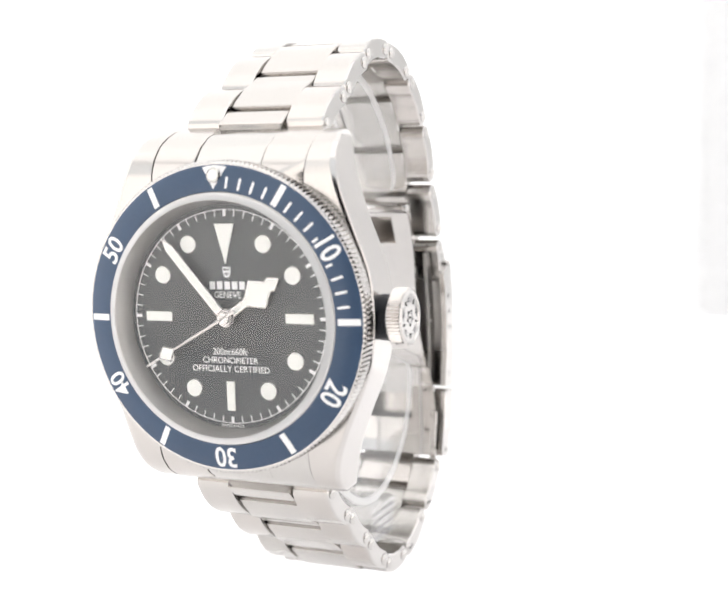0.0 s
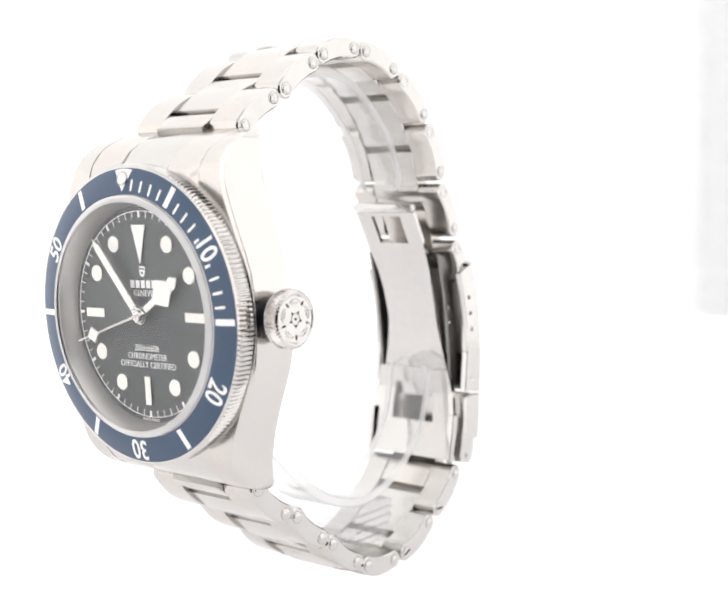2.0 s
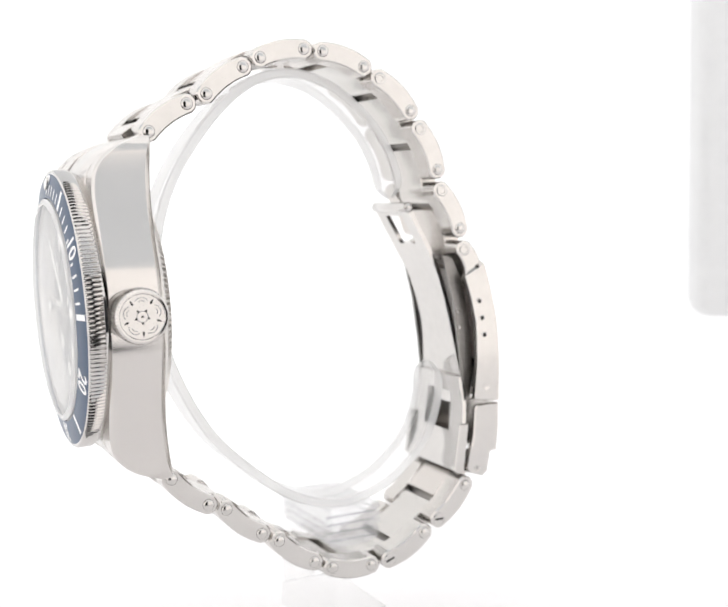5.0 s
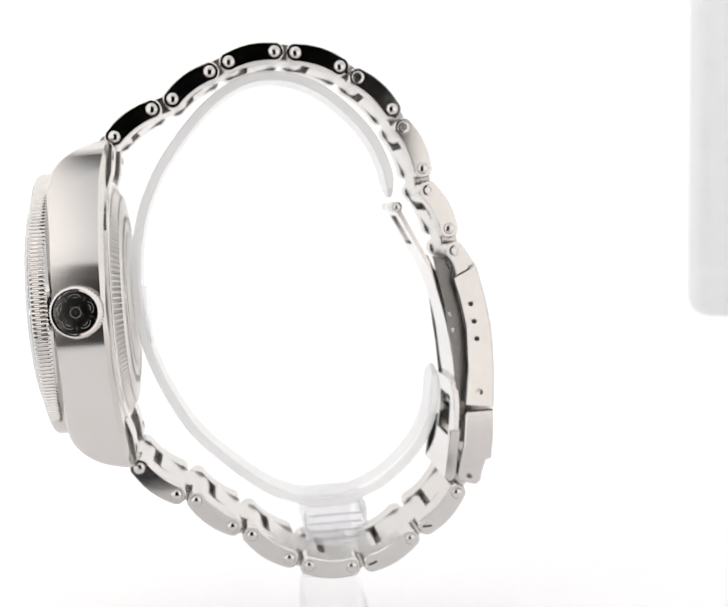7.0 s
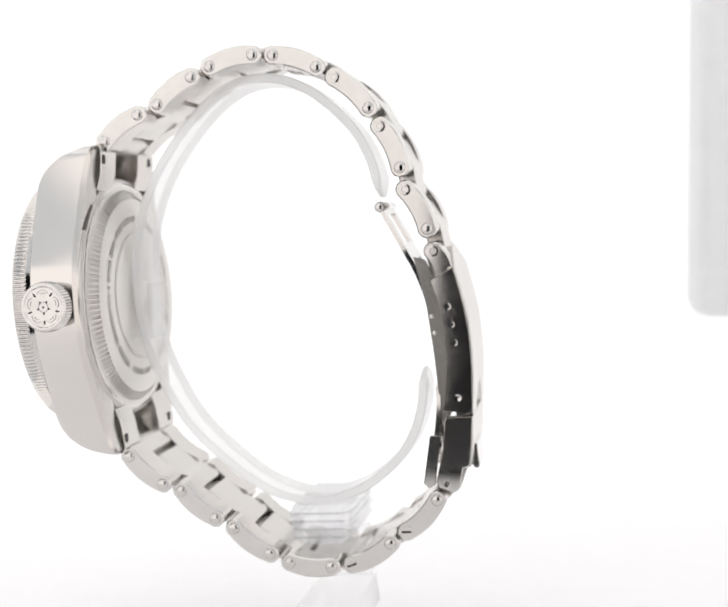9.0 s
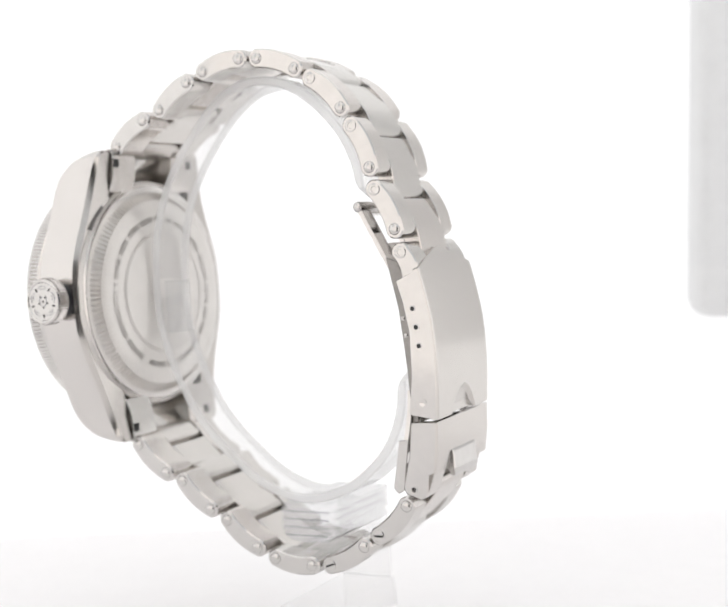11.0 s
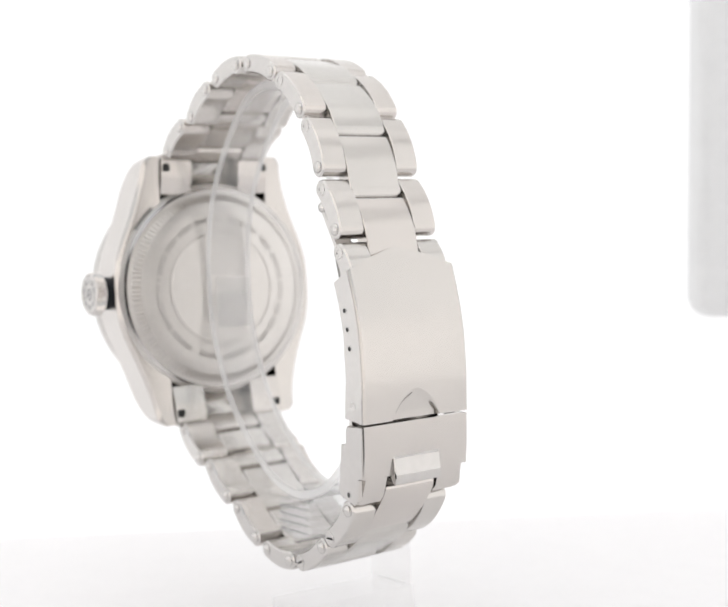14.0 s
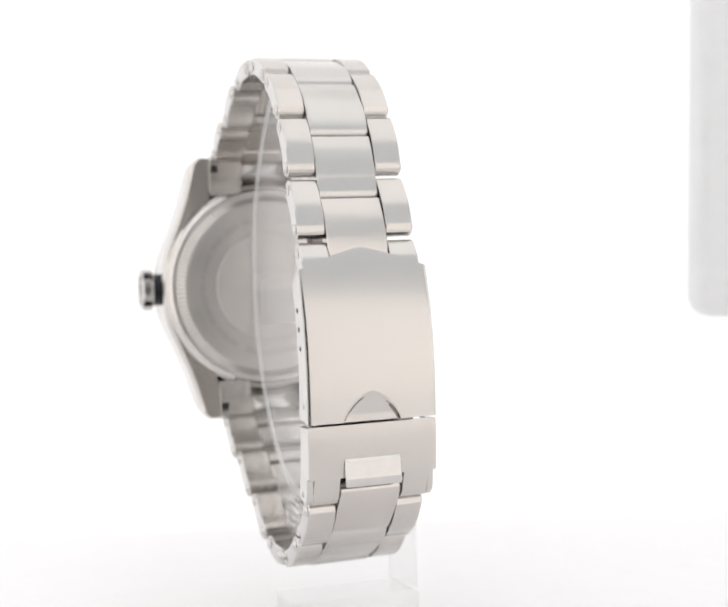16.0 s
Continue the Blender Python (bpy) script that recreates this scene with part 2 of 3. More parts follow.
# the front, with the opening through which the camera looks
# pieces given a warm glow, for the bright reflections in the steel
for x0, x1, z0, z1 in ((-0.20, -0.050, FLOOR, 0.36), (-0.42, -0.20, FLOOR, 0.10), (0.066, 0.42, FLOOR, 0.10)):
    block("wall_front", x0, x1, -0.215, -0.205, z0, z1, FRONT, label="unseen white fabric front flap of the light tent, given a warm backlit glow", category="wall")
# the same fabric unlit: its shade is put into a duller bluish colour
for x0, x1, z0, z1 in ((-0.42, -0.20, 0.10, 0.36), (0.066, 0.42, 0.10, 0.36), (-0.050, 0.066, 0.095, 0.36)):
    block("wall_front", x0, x1, -0.215, -0.205, z0, z1, FRONT_UNLIT, label="unseen front flap of the light tent, coloured duller and bluish as unlit fabric", category="wall")
# unlit surroundings as near-black slabs; the last is a strip added on the floor
for x0, x1, y0, y1, z0, z1 in ((-0.060, -0.050, -0.5, -0.215, FLOOR, 0.095), (0.066, 0.076, -0.5, -0.215, FLOOR, 0.095), (-0.060, 0.076, -0.51, -0.5, FLOOR, 0.105), (-0.060, 0.076, -0.5, -0.215, 0.095, 0.105), (-0.050, 0.055, -0.5, -0.130, FLOOR + 0.001, FLOOR + 0.003)):
    block("dark_surround", x0, x1, y0, y1, z0, z1, DARK, label="unseen near-black surface that stands for the unlit surroundings of the camera", category="wall")
# unseen glowing panels, added at the sides and top to light the tent
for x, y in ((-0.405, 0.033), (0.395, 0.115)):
    block("added_diffuser", x, x + 0.01, -0.19, y, FLOOR + 0.004, 0.33, SIDE_LIGHT, kind="structure", label="unseen glowing white panel added at the side of the light tent", category="lamp")
block("added_diffuser", -0.3, 0.3, -0.19, 0.05, 0.33, 0.34, TOP_LIGHT, kind="structure", label="unseen glowing white panel added at the top of the light tent", category="lamp")

# a pale board on the back wall, its lower corner rounded
bm = bmesh.new()
corner = [(0.0, 190.0), (0.0, 5.0)] + [(5 - 5 * math.cos(radians(a)), 5 - 5 * math.sin(radians(a))) for a in range(10, 91, 10)] + [(90.0, 0.0), (90.0, 190.0)]
rim = []
for k in range(7):
    g = radians(15 * k)
    o = inset(corner, 3.0 * (1 - math.cos(g)))
    rim.append([bm.verts.new((x, y, 4.0 + 3.0 * math.sin(g))) for x, y in o])
rim.insert(0, [bm.verts.new((x, y, 0.0)) for x, y in corner])
for p, q in zip(rim, rim[1:]):
    for i in range(len(corner)):
        bm.faces.new((p[i], p[(i + 1) % len(corner)], q[(i + 1) % len(corner)], q[i]))
bm.faces.new(rim[0])
bm.faces.new(rim[-1])
board = tagged(new("wall_board", finish("wall_board", bm, BOARD)), "pale grey board with rounded corner on the white wall", "board")
board.matrix_world = BACK @ pose(0.0845, -0.0, -0.0222, 90, 0, 0)

# ---- the watch: frame of the dial (x to three o'clock, y to twelve, z out of the dial) on the turning axis ----
START, RATE = 60.72, -8.705
C0 = Vector((-0.04587, -0.00810, -0.01171))
E1, E2, E3 = Vector((0.09429, -0.99555, 0)), Vector((-0.05413, -0.00513, 0.99852)), Vector((-0.99407, -0.09415, -0.05437))
BASE = -0.0565
LM = Matrix.Translation((0, 0, -BASE)) @ Matrix(((E1.x, E2.x, E3.x, C0.x), (E1.y, E2.y, E3.y, C0.y), (E1.z, E2.z, E3.z, C0.z), (0, 0, 0, 1)))
# the bracelet hangs a little askew from the case
BR = LM @ pose(-0.00045, 0, 0, 0, 0.72, -1.2)

watch = tagged(new("wrist_watch"), "steel diver's watch with blue bezel on a clear stand", "watch")
watch.location = (0, 0, BASE)

# -- case --
DIAL_Z = -2.2


def curve(points, y):
    ys, vs = zip(*points)
    return float(np.interp(y, ys, vs))


def soft_curve(points, y, reach=0.9):
    return sum(curve(points, abs(y + reach * d)) for d in (-1, -0.75, -0.5, -0.25, 0, 0.25, 0.5, 0.75, 1)) / 9


WIDTH = [(0, 20.6), (4, 20.5), (6.8, 20.0), (10, 18.6), (13.7, 17.1), (17, 15.9), (20.5, 15.0), (22.5, 14.6), (24.5, 14.3), (27, 14.0)]
BACK_WIDTH = [(0, 19.8), (4, 19.6), (7, 18.9), (10.6, 17.4), (14, 16.1), (17, 15.1), (21, 14.1), (24.5, 13.3), (27, 13.0)]
TOP = [(0, -2.95), (16.5, -2.95), (19.2, -3.3), (21.0, -4.25), (22.6, -5.9), (23.8, -8.2), (24.5, -10.6), (25.2, -13.2), (27, -20)]
LOW = [(0, -10.7), (10, -10.75), (16, -11.05), (21, -11.6), (24.5, -12.3), (27, -12.6)]
CHAMFER = [(0, 0.3), (7, 0.35), (12, 0.45), (17, 0.55), (24.5, 0.6), (27, 0.6)]
bm = bmesh.new()
stations = [24.45 * math.sin(radians(a)) for a in np.linspace(-90, 90, 61)]
for side in (1, -1):
    rings = []
    for y in stations:
        a = abs(y)
        w, zt, zl, ch = soft_curve(WIDTH, a, 2.6), soft_curve(TOP, a), soft_curve(LOW, a, 2.0), soft_curve(CHAMFER, a, 3.0)
        wb = soft_curve(BACK_WIDTH, a, 2.6)
        tip = max(0.0, (a - 22.9) / 1.55) ** 2
        w, wb = w - 1.1 * tip, wb - 1.0 * tip
        zt = max(zt, zl + 0.4)
        h = zt - zl
        cz = min(0.5 * ch, 0.35 * h)
        sec = [(11.2, zl), (11.2, zt), (w - ch - 0.1, zt), (w - ch, zt - 0.05), (w - 0.12, zt - cz), (w, zt - cz - 0.1), (w + 0.01, zt - 0.5 * h), (w - 0.02, zl + 0.1 * h), (0.6 * w + 0.4 * wb - 0.1, zl + 0.03 * h), (0.3 * w + 0.7 * wb - 0.1, zl)]
        rings.append([bm.verts.new((side * x, y, z)) for x, z in sec])
    for p, q in zip(rings, rings[1:]):
        for i in range(10):
            f = bm.faces.new((p[i], p[(i + 1) % 10], q[(i + 1) % 10], q[i]))
            f.material_index = 1 if 3 <= i <= 6 else 0
    bm.faces.new(rings[0])
    bm.faces.new(rings[-1])
lathe(bm, [(16.0, -2.9), (19.5, -2.95), (19.6, -3.2), (19.6, -10.6), (19.2, -10.9), (10.0, -10.9)], 96)
case = part("case", bm, [BRUSHED, SATIN], watch, "brushed steel case with polished flanks", BR, 18)

# under the lugs: spring-bar holes as shade-dark blocks, the engraved number as bars
for sx in (1, -1):
    for sy in (1, -1):
        bm = bmesh.new()
        box(bm, sx * 10.2 - 0.75, sx * 10.2 + 0.75, sy * 22.4 - 0.7, sy * 22.4 + 0.7, -12.55, -11.6, 0.1)
        part("spring_bar_end", bm, HOLE, case, "dark block for the shaded spring bar slot under the lug")
for k in range(8):
    bm = bmesh.new()
    a = 41 + 1.9 * k
    plate(bm, [(x, y + 19.75) for x, y in ((-0.22, -0.45), (0.22, -0.45), (0.22, 0.45), (-0.22, 0.45))], -11.12, -10.8)
    part("engraved_mark", bm, NUMBER, case, "", pose(0, 0, 0, 0, 0, -a))

# -- bezel --
bm = bmesh.new()
lathe(bm, [(16.5, -3.35), (19.9, -3.35), (20.3, -2.7), (20.45, -2.3), (20.45, -0.75), (20.3, -0.45), (20.0, -0.28), (19.8, -0.32), (16.6, 0.15), (16.5, 0.0)], 800, {2: 0.0, 3: 0.27, 4: 0.27, 5: 0.1}, True, 0, None, 2)
bezel = part("bezel", bm, POLISHED, watch, "polished steel bezel with coin edge", LM, 30)


def cone(r):
    return 0.42 - (r - 16.6) * 0.2


bm = bmesh.new()
lathe(bm, [(16.45, 0.1), (16.45, 0.42), (16.6, 0.42), (19.7, -0.2), (19.86, -0.3), (19.86, -0.5)], 192, None, True)
insert = part("bezel_insert", bm, BLUE, bezel, "matt blue anodised aluminium bezel insert", None, 30)


def drape(bm, lift=0.03):
    for v in bm.verts:
        v.co.z = cone(math.hypot(v.co.x, v.co.y)) + lift + (0.02 if v.co.z > 0.011 else 0.0)


def bezel_mark(name, o, clock):
    bm = bmesh.new()
    plate(bm, spin(o, clock), 0.0, 0.03)
    drape(bm, 0.012)
    return part(name, bm, PRINT, bezel)


for m in range(60):
    if m in (5, 15, 25, 35, 45, 55):
        bezel_mark("five_minute_mark", [(-0.42, 16.75), (0.42, 16.75), (0.42, 19.62), (-0.42, 19.62)], 6 * m)
    elif m < 20 and m and m not in (10, 9, 11) and m < 16:
        w = 0.17
        bezel_mark("minute_mark", [(-w, 17.0), (-0.1, 16.85), (0.1, 16.85), (w, 17.0), (w, 18.25), (0.1, 18.4), (-0.1, 18.4), (-w, 18.25)], 6 * m)
    elif m in (9, 11):
        w = 0.17
        bezel_mark("minute_mark", [(-w, 16.85), (w, 16.85), (w, 17.7), (-w, 17.7)], 6 * m)
for m in (10, 20, 30, 40, 50):
    bm = text_bm(str(m), 3.85, 0.86, 0.07, 0.02)
    for v in bm.verts:
        v.co.x, v.co.y = spin([(v.co.x, v.co.y + 18.15)], 6 * m)[0]
    drape(bm, 0.012)
    part("numeral", bm, PRINT, bezel, "white numeral %d printed on the bezel" % m)
bezel_mark("triangle_mark", [(-1.75, 19.55), (0, 16.75), (1.75, 19.55), (0.95, 19.72), (0, 19.76), (-0.95, 19.72)], 0)
bm = bmesh.new()
lathe(bm, [(0.98, 0.0), (0.98, 0.28), (0.86, 0.34), (0.78, 0.28), (0.74, 0.2)], 32)
pip = part("pip_ring", bm, POLISHED, bezel, "steel ring round the bezel pip", pose(0, 18.5 * MM, (cone(18.5) + 0.0) * MM, -11, 0, 0))
bm = bmesh.new()
lathe(bm, [(0.78, 0.05), (0.76, 0.26), (0.55, 0.4), (0.3, 0.46), (0.0, 0.48)], 32)
part("pip", bm, LUME, bezel, "cream luminous pip", pose(0, 18.5 * MM, (cone(18.5) + 0.0) * MM, -11, 0, 0))

# -- dial, rehaut, crystal --
bm = bmesh.new()
lathe(bm, [(16.45, 0.02), (16.2, 0.1), (15.9, 0.05), (15.6, -0.4), (14.75, DIAL_Z), (14.75, DIAL_Z - 0.4), (16.45, DIAL_Z - 0.4)], 160, None, True)
part("rehaut", bm, BRUSHED_ROUND, watch, "brushed steel inner ring round the dial", LM)
bm = bmesh.new()
lathe(bm, [(15.0, DIAL_Z - 0.35), (15.0, DIAL_Z), (0.0, DIAL_Z)], 128)
dial = part("dial", bm, DIAL, watch, "matt black dial with cream markers", LM)
D = DIAL_Z + 0.01
for m in range(60):
    bm = bmesh.new()
    if m % 5:
        plate(bm, spin([(-0.06, 13.15), (0.06, 13.15), (0.06, 14.08), (-0.06, 14.08)], 6 * m), D, D + 0.03)
    else:
        plate(bm, spin([(-0.21, 13.2), (0.21, 13.2), (0.21, 14.13), (-0.21, 14.13)], 6 * m), D, D + 0.04)
    part("dial_minute_mark", bm, PRINT, dial)
bm = bmesh.new()
lathe(bm, [(14.02, D), (14.02, D + 0.035), (14.12, D + 0.035), (14.12, D)], 160, None, True)
part("minute_ring", bm, PRINT, dial)


def marker(o, clock, label):
    bm = bmesh.new()
    plate(bm, spin(o, clock), D, D + 0.25, 0.08)
    rim = part("marker_rim", bm, POLISHED, dial)
    bm = bmesh.new()
    plate(bm, spin(inset(o, 0.12), clock), D + 0.15, D + 0.32, 0.06)
    part("hour_marker", bm, LUME, dial, label)


for h in range(12):
    if h == 0:
        marker([(-1.55, 12.3), (0, 6.8), (1.55, 12.3)], 0, "cream luminous triangle at twelve")
    elif h == 6:
        marker([(-0.66, 8.4), (0.66, 8.4), (0.66, 12.45), (-0.66, 12.45)], 180, "cream luminous baton")
    elif h in (3, 9):
        marker([(-0.7, 8.35), (0.7, 8.35), (0.7, 12.45), (-0.7, 12.45)], 30 * h, "cream luminous baton")
    else:
        marker([(1.22 * math.sin(radians(a)), 11.05 + 1.22 * math.cos(radians(a))) for a in range(0, 360, 12)], 30 * h, "round cream luminous dot")


def dial_text(body, y, size, squeeze=1.0, bold=0.0):
    bm = text_bm(body, size, squeeze, bold, 0.012)
    for v in bm.verts:
        v.co.y += y
        v.co.z += D + 0.015
    part("lettering", bm, PRINT, dial, "white printed words on the dial")


dial_text("GENEVE", 2.95, 1.2, 0.92)
dial_text("200m:660ft", -4.55, 1.28, 0.88)
dial_text("CHRONOMETER", -5.7, 1.2, 0.92)
dial_text("OFFICIALLY CERTIFIED", -6.85, 1.2, 0.95)
dial_text("SWISS MADE", -14.45, 0.62, 1.0)
# the maker's name as five bars, its shield as a plain shape
for k in range(5):
    x = (k - 2) * 1.1
    bm = bmesh.new()
    plate(bm, [(x - 0.4, 3.65), (x + 0.4, 3.65), (x + 0.4, 4.7), (x - 0.4, 4.7)], D, D + 0.03)
    part("name_bar", bm, PRINT, dial)
bm = bmesh.new()
plate(bm, [(-0.6, 6.60), (-0.55, 5.75), (-0.3, 5.30), (0, 5.15), (0.3, 5.30), (0.55, 5.75), (0.6, 6.60)], D, D + 0.04)
part("shield", bm, PRINT, dial, "small white shield on the dial")
bm = bmesh.new()
plate(bm, [(-0.42, 6.40), (-0.42, 6.10), (-0.08, 6.10), (-0.08, 6.40)], D + 0.03, D + 0.06)
plate(bm, [(0.08, 6.40), (0.08, 6.10), (0.42, 6.10), (0.42, 6.40)], D + 0.03, D + 0.06)
plate(bm, [(-0.3, 5.85), (0.0, 5.40), (0.3, 5.85)], D + 0.03, D + 0.06)
part("shield_field", bm, DIAL, dial)

# pointers: outlines along +y, turned clockwise


def pointer(name, outlines, lumes, z, label):
    bm = bmesh.new()
    for o in outlines:
        plate(bm, o, z, z + 0.18, 0.06)
    ob = part(name, bm, POLISHED, watch, label)
    for o in lumes:
        bm = bmesh.new()
        plate(bm, o, z + 0.12, z + 0.23, 0.03)
        part("lume_fill", bm, LUME, ob, "cream luminous fill")
    return ob


def disc(r, y=0.0, n=24):
    return [(r * math.sin(2 * math.pi * k / n), y + r * math.cos(2 * math.pi * k / n)) for k in range(n)]


hour = pointer("hour_pointer", [disc(1.25), [(-0.55, 0), (0.55, 0), (0.55, 3.67), (2.2, 5.72), (0.8, 7.56), (1.05, 8.21), (0.0, 9.61), (-1.05, 8.21), (-0.8, 7.56), (-2.2, 5.72), (-0.55, 3.67)]],
               [[(-0.36, 1.30), (0.36, 1.30), (0.38, 3.78), (1.95, 5.72), (0.6, 7.51), (0.82, 8.15), (0, 9.23), (-0.82, 8.15), (-0.6, 7.51), (-1.95, 5.72), (-0.38, 3.78)]], DIAL_Z + 0.8, "steel hour pointer with a snowflake shaped tip")
hour.matrix_basis = LM @ pose(0, 0, 0, 0, 0, -56.6)
minute = pointer("minute_pointer", [disc(1.1), [(-0.62, 0), (0.62, 0), (0.66, 12.0), (0.0, 13.75), (-0.66, 12.0)]], [[(-0.5, 1.4), (0.5, 1.4), (0.54, 11.9), (0, 13.35), (-0.54, 11.9)]], DIAL_Z + 1.15, "steel minute pointer with cream fill")
second = pointer("second_pointer", [disc(0.8), [(-0.2, -2.0), (0.2, -2.0), (0.17, 7.4), (0.17, 13.6), (-0.17, 13.6), (-0.17, 7.4)], [(0, 8.5), (1.2, 9.95), (0, 11.4), (-1.2, 9.95)]], [[(0, 8.75), (0.95, 9.95), (0, 11.1), (-0.95, 9.95)]], DIAL_Z + 1.5, "thin steel seconds pointer with a diamond tip")

bm = bmesh.new()
top = [(15.4 * k / 24, 1.02 + 0.2 * (1 - (k / 24) ** 2)) for k in range(24, -1, -1)]
lathe(bm, [(0.0, 0.35), (8.0, 0.35), (15.9, 0.35), (16.3, 0.42), (16.3, 0.72), (16.0, 0.93)] + top, 160, None, False, 0, [0, 0, 0, 1, 1, 1] + [0] * 25)
crystal = part("crystal", bm, [SAPPHIRE, CRYSTAL_EDGE], watch, "domed clear sapphire crystal", LM, 50)
crystal.visible_shadow = False

# -- crown --
X90 = Matrix(((0, 0, 1, 0), (0, 1, 0, 0), (-1, 0, 0, 0), (0, 0, 0, 1)))
CROWN = LM @ pose(0, -0.0002, -0.0070) @ X90
bm = bmesh.new()
lathe(bm, [(3.0, 19.0), (3.0, 21.9)], 48)
part("crown_tube", bm, BLACK, watch, "black anodised crown tube", CROWN)
bm = bmesh.new()
lathe(bm, [(2.4, 21.35), (3.45, 21.4), (3.8, 21.65), (3.85, 21.8), (3.85, 23.1), (3.7, 23.4), (3.35, 23.65), (3.1, 23.62), (3.0, 23.5), (0.0, 23.5)], 100, {2: 0.05, 3: 0.26, 4: 0.26, 5: 0.16}, False, 0, [1, 1, 1, 1, 1, 1, 0, 0, 0])
crown = part("crown", bm, [POLISHED, SATIN], watch, "knurled steel crown with an engraved rose", CROWN, 30)
ROSE = material("grey_engraved_rose", (0.30, 0.30, 0.31), 0.35, 0.9)


def ring_arc(bm, r0, r1, a0, a1, z0, z1, cx=0.0, cy=0.0):
    n = 10
    o = [(cx + r1 * math.sin(radians(a0 + (a1 - a0) * k / n)), cy + r1 * math.cos(radians(a0 + (a1 - a0) * k / n))) for k in range(n + 1)]
    o += [(cx + r0 * math.sin(radians(a1 - (a1 - a0) * k / n)), cy + r0 * math.cos(radians(a1 - (a1 - a0) * k / n))) for k in range(n + 1)]
    plate(bm, o, z0, z1)


bm = bmesh.new()
for k in range(5):
    cx, cy = 1.62 * math.sin(radians(72 * k)), 1.62 * math.cos(radians(72 * k))
    ring_arc(bm, 0.92, 1.0, 72 * k - 62, 72 * k + 62, 23.49, 23.56, cx, cy)
    ring_arc(bm, 0.5, 0.57, 72 * k - 50, 72 * k + 50, 23.49, 23.56, cx, cy)
    a = 72 * k + 36
ring_arc(bm, 0.72, 0.8, 0, 359, 23.49, 23.56)
part("rose_engraving", bm, ROSE, crown, "engraved rose on the crown")
bm = bmesh.new()
plate(bm, disc(0.16, 0, 12), 23.49, 23.58)
for k in range(5):
    plate(bm, spin([(-0.15, 2.1), (0.0, 1.95), (0.15, 2.1), (0.05, 2.65), (-0.05, 2.65)], 72 * k + 36), 23.49, 23.57)
    plate(bm, spin([(-0.2, 0.78), (0.2, 0.78), (0.0, 1.15)], 72 * k + 36), 23.49, 23.57)
part("rose_pips", bm, HOLE, crown, "black pips of the engraved rose")

# -- case back --
bm = bmesh.new()
lathe(bm, [(19.55, -10.6), (19.5, -11.1), (19.0, -11.38), (18.2, -11.6), (17.6, -11.65), (17.5, -11.8), (16.45, -12.6), (16.3, -12.75), (15.9, -12.85), (14.2, -12.95), (10.2, -13.15), (10.1, -13.25), (0.0, -13.3)], 520, {5: 0.5, 6: 0.5, 7: 0.2}, False, 0, None, 2)
case_back = part("case_back", bm, BLASTED, watch, "screwed steel case back with notched rim and engraved ring of words", LM, 25)
bm = bmesh.new()
lathe(bm, [(18.95, -11.33), (18.8, -11.47), (18.3, -11.62), (18.2, -11.55)], 120, None, True)
part("polished_ring", bm, SATIN, case_back)
random.seed(4)
a = 0.0
while a < 352:
    w = random.uniform(2.4, 3.4)
    if random.random() < 0.88:
        bm = bmesh.new()
        ring_arc(bm, 12.3, 13.3, a, a + 0.7, -13.14, -13.08)
        ring_arc(bm, 12.3, 13.3, a + w * 0.55, a + w * 0.55 + 0.6, -13.14, -13.08)
        r = random.choice((12.3, 12.7, 13.1))
        ring_arc(bm, r, r + 0.2, a + 0.7, a + w * 0.55, -13.14, -13.08)
        part("engraved_mark", bm, ENGRAVED, case_back)
    a += w
bm = bmesh.new()
lathe(bm, [(10.6, -13.1), (10.6, -13.2), (10.4, -13.2), (10.4, -13.1)], 120, None, True)
part("engraved_ring", bm, ENGRAVED, case_back)

# -- end links between the lugs --
for sy in (1, -1):
    prof = [(16.8, -3.1), (18.6, -3.2), (20.4, -3.9), (22.2, -5.5), (23.5, -7.7), (24.4, -10.2), (24.8, -11.6), (24.0, -12.6), (22.4, -12.5), (20.0, -12.2), (17.6, -11.4), (16.8, -9.0)]
    mid = [(16.8, -3.15), (18.6, -3.3), (20.2, -4.0), (22.1, -5.6), (23.4, -7.6), (24.4, -10.1), (24.2, -11.0), (22.5, -9.8), (20.5, -9.0), (19.4, -8.4), (18.9, -6.0)]
    for x0, x1 in ((-11.1, -4.95), (-4.85, 4.85), (4.95, 11.1)):
        bm = bmesh.new()
        o = [(sy * y, z) for y, z in (prof if x0 != -4.85 else mid)]
        prism(bm, o, x0, x1, 0.12, 0.12)
        part("end_link", bm, BRUSHED, watch, "brushed steel end link between the lugs", BR, 40)

# -- bracelet --
PINS_TOP = [(25.1, -12.9), (28.9, -18.7), (30.3, -21.9), (34.1, -27.7), (35.5, -30.7), (36.7, -37.7), (36.4, -40.9), (34.0, -47.6), (32.2, -50.3), (27.1, -55.3), (24.2, -56.9), (17.7, -59.6), (14.3, -60.2), (8.1, -63.2), (4.6, -63.9)]
PINS_LOW = [(-25.4, -12.7), (-30.1, -18.0), (-31.4, -20.9), (-36.0, -26.2), (-37.8, -29.1), (-42.1, -34.7), (-43.7, -37.8), (-44.5, -44.5), (-44.2, -47.9), (-40.9, -54.2), (-39.0, -57.0), (-34.1, -62.1)]


def half_width(z):
    return curve([(-70, 9.2), (-62, 9.15), (-57, 9.05), (-48, 8.95), (-38, 9.05), (-28, 9.6), (-20, 10.0), (-12, 10.5)], z)


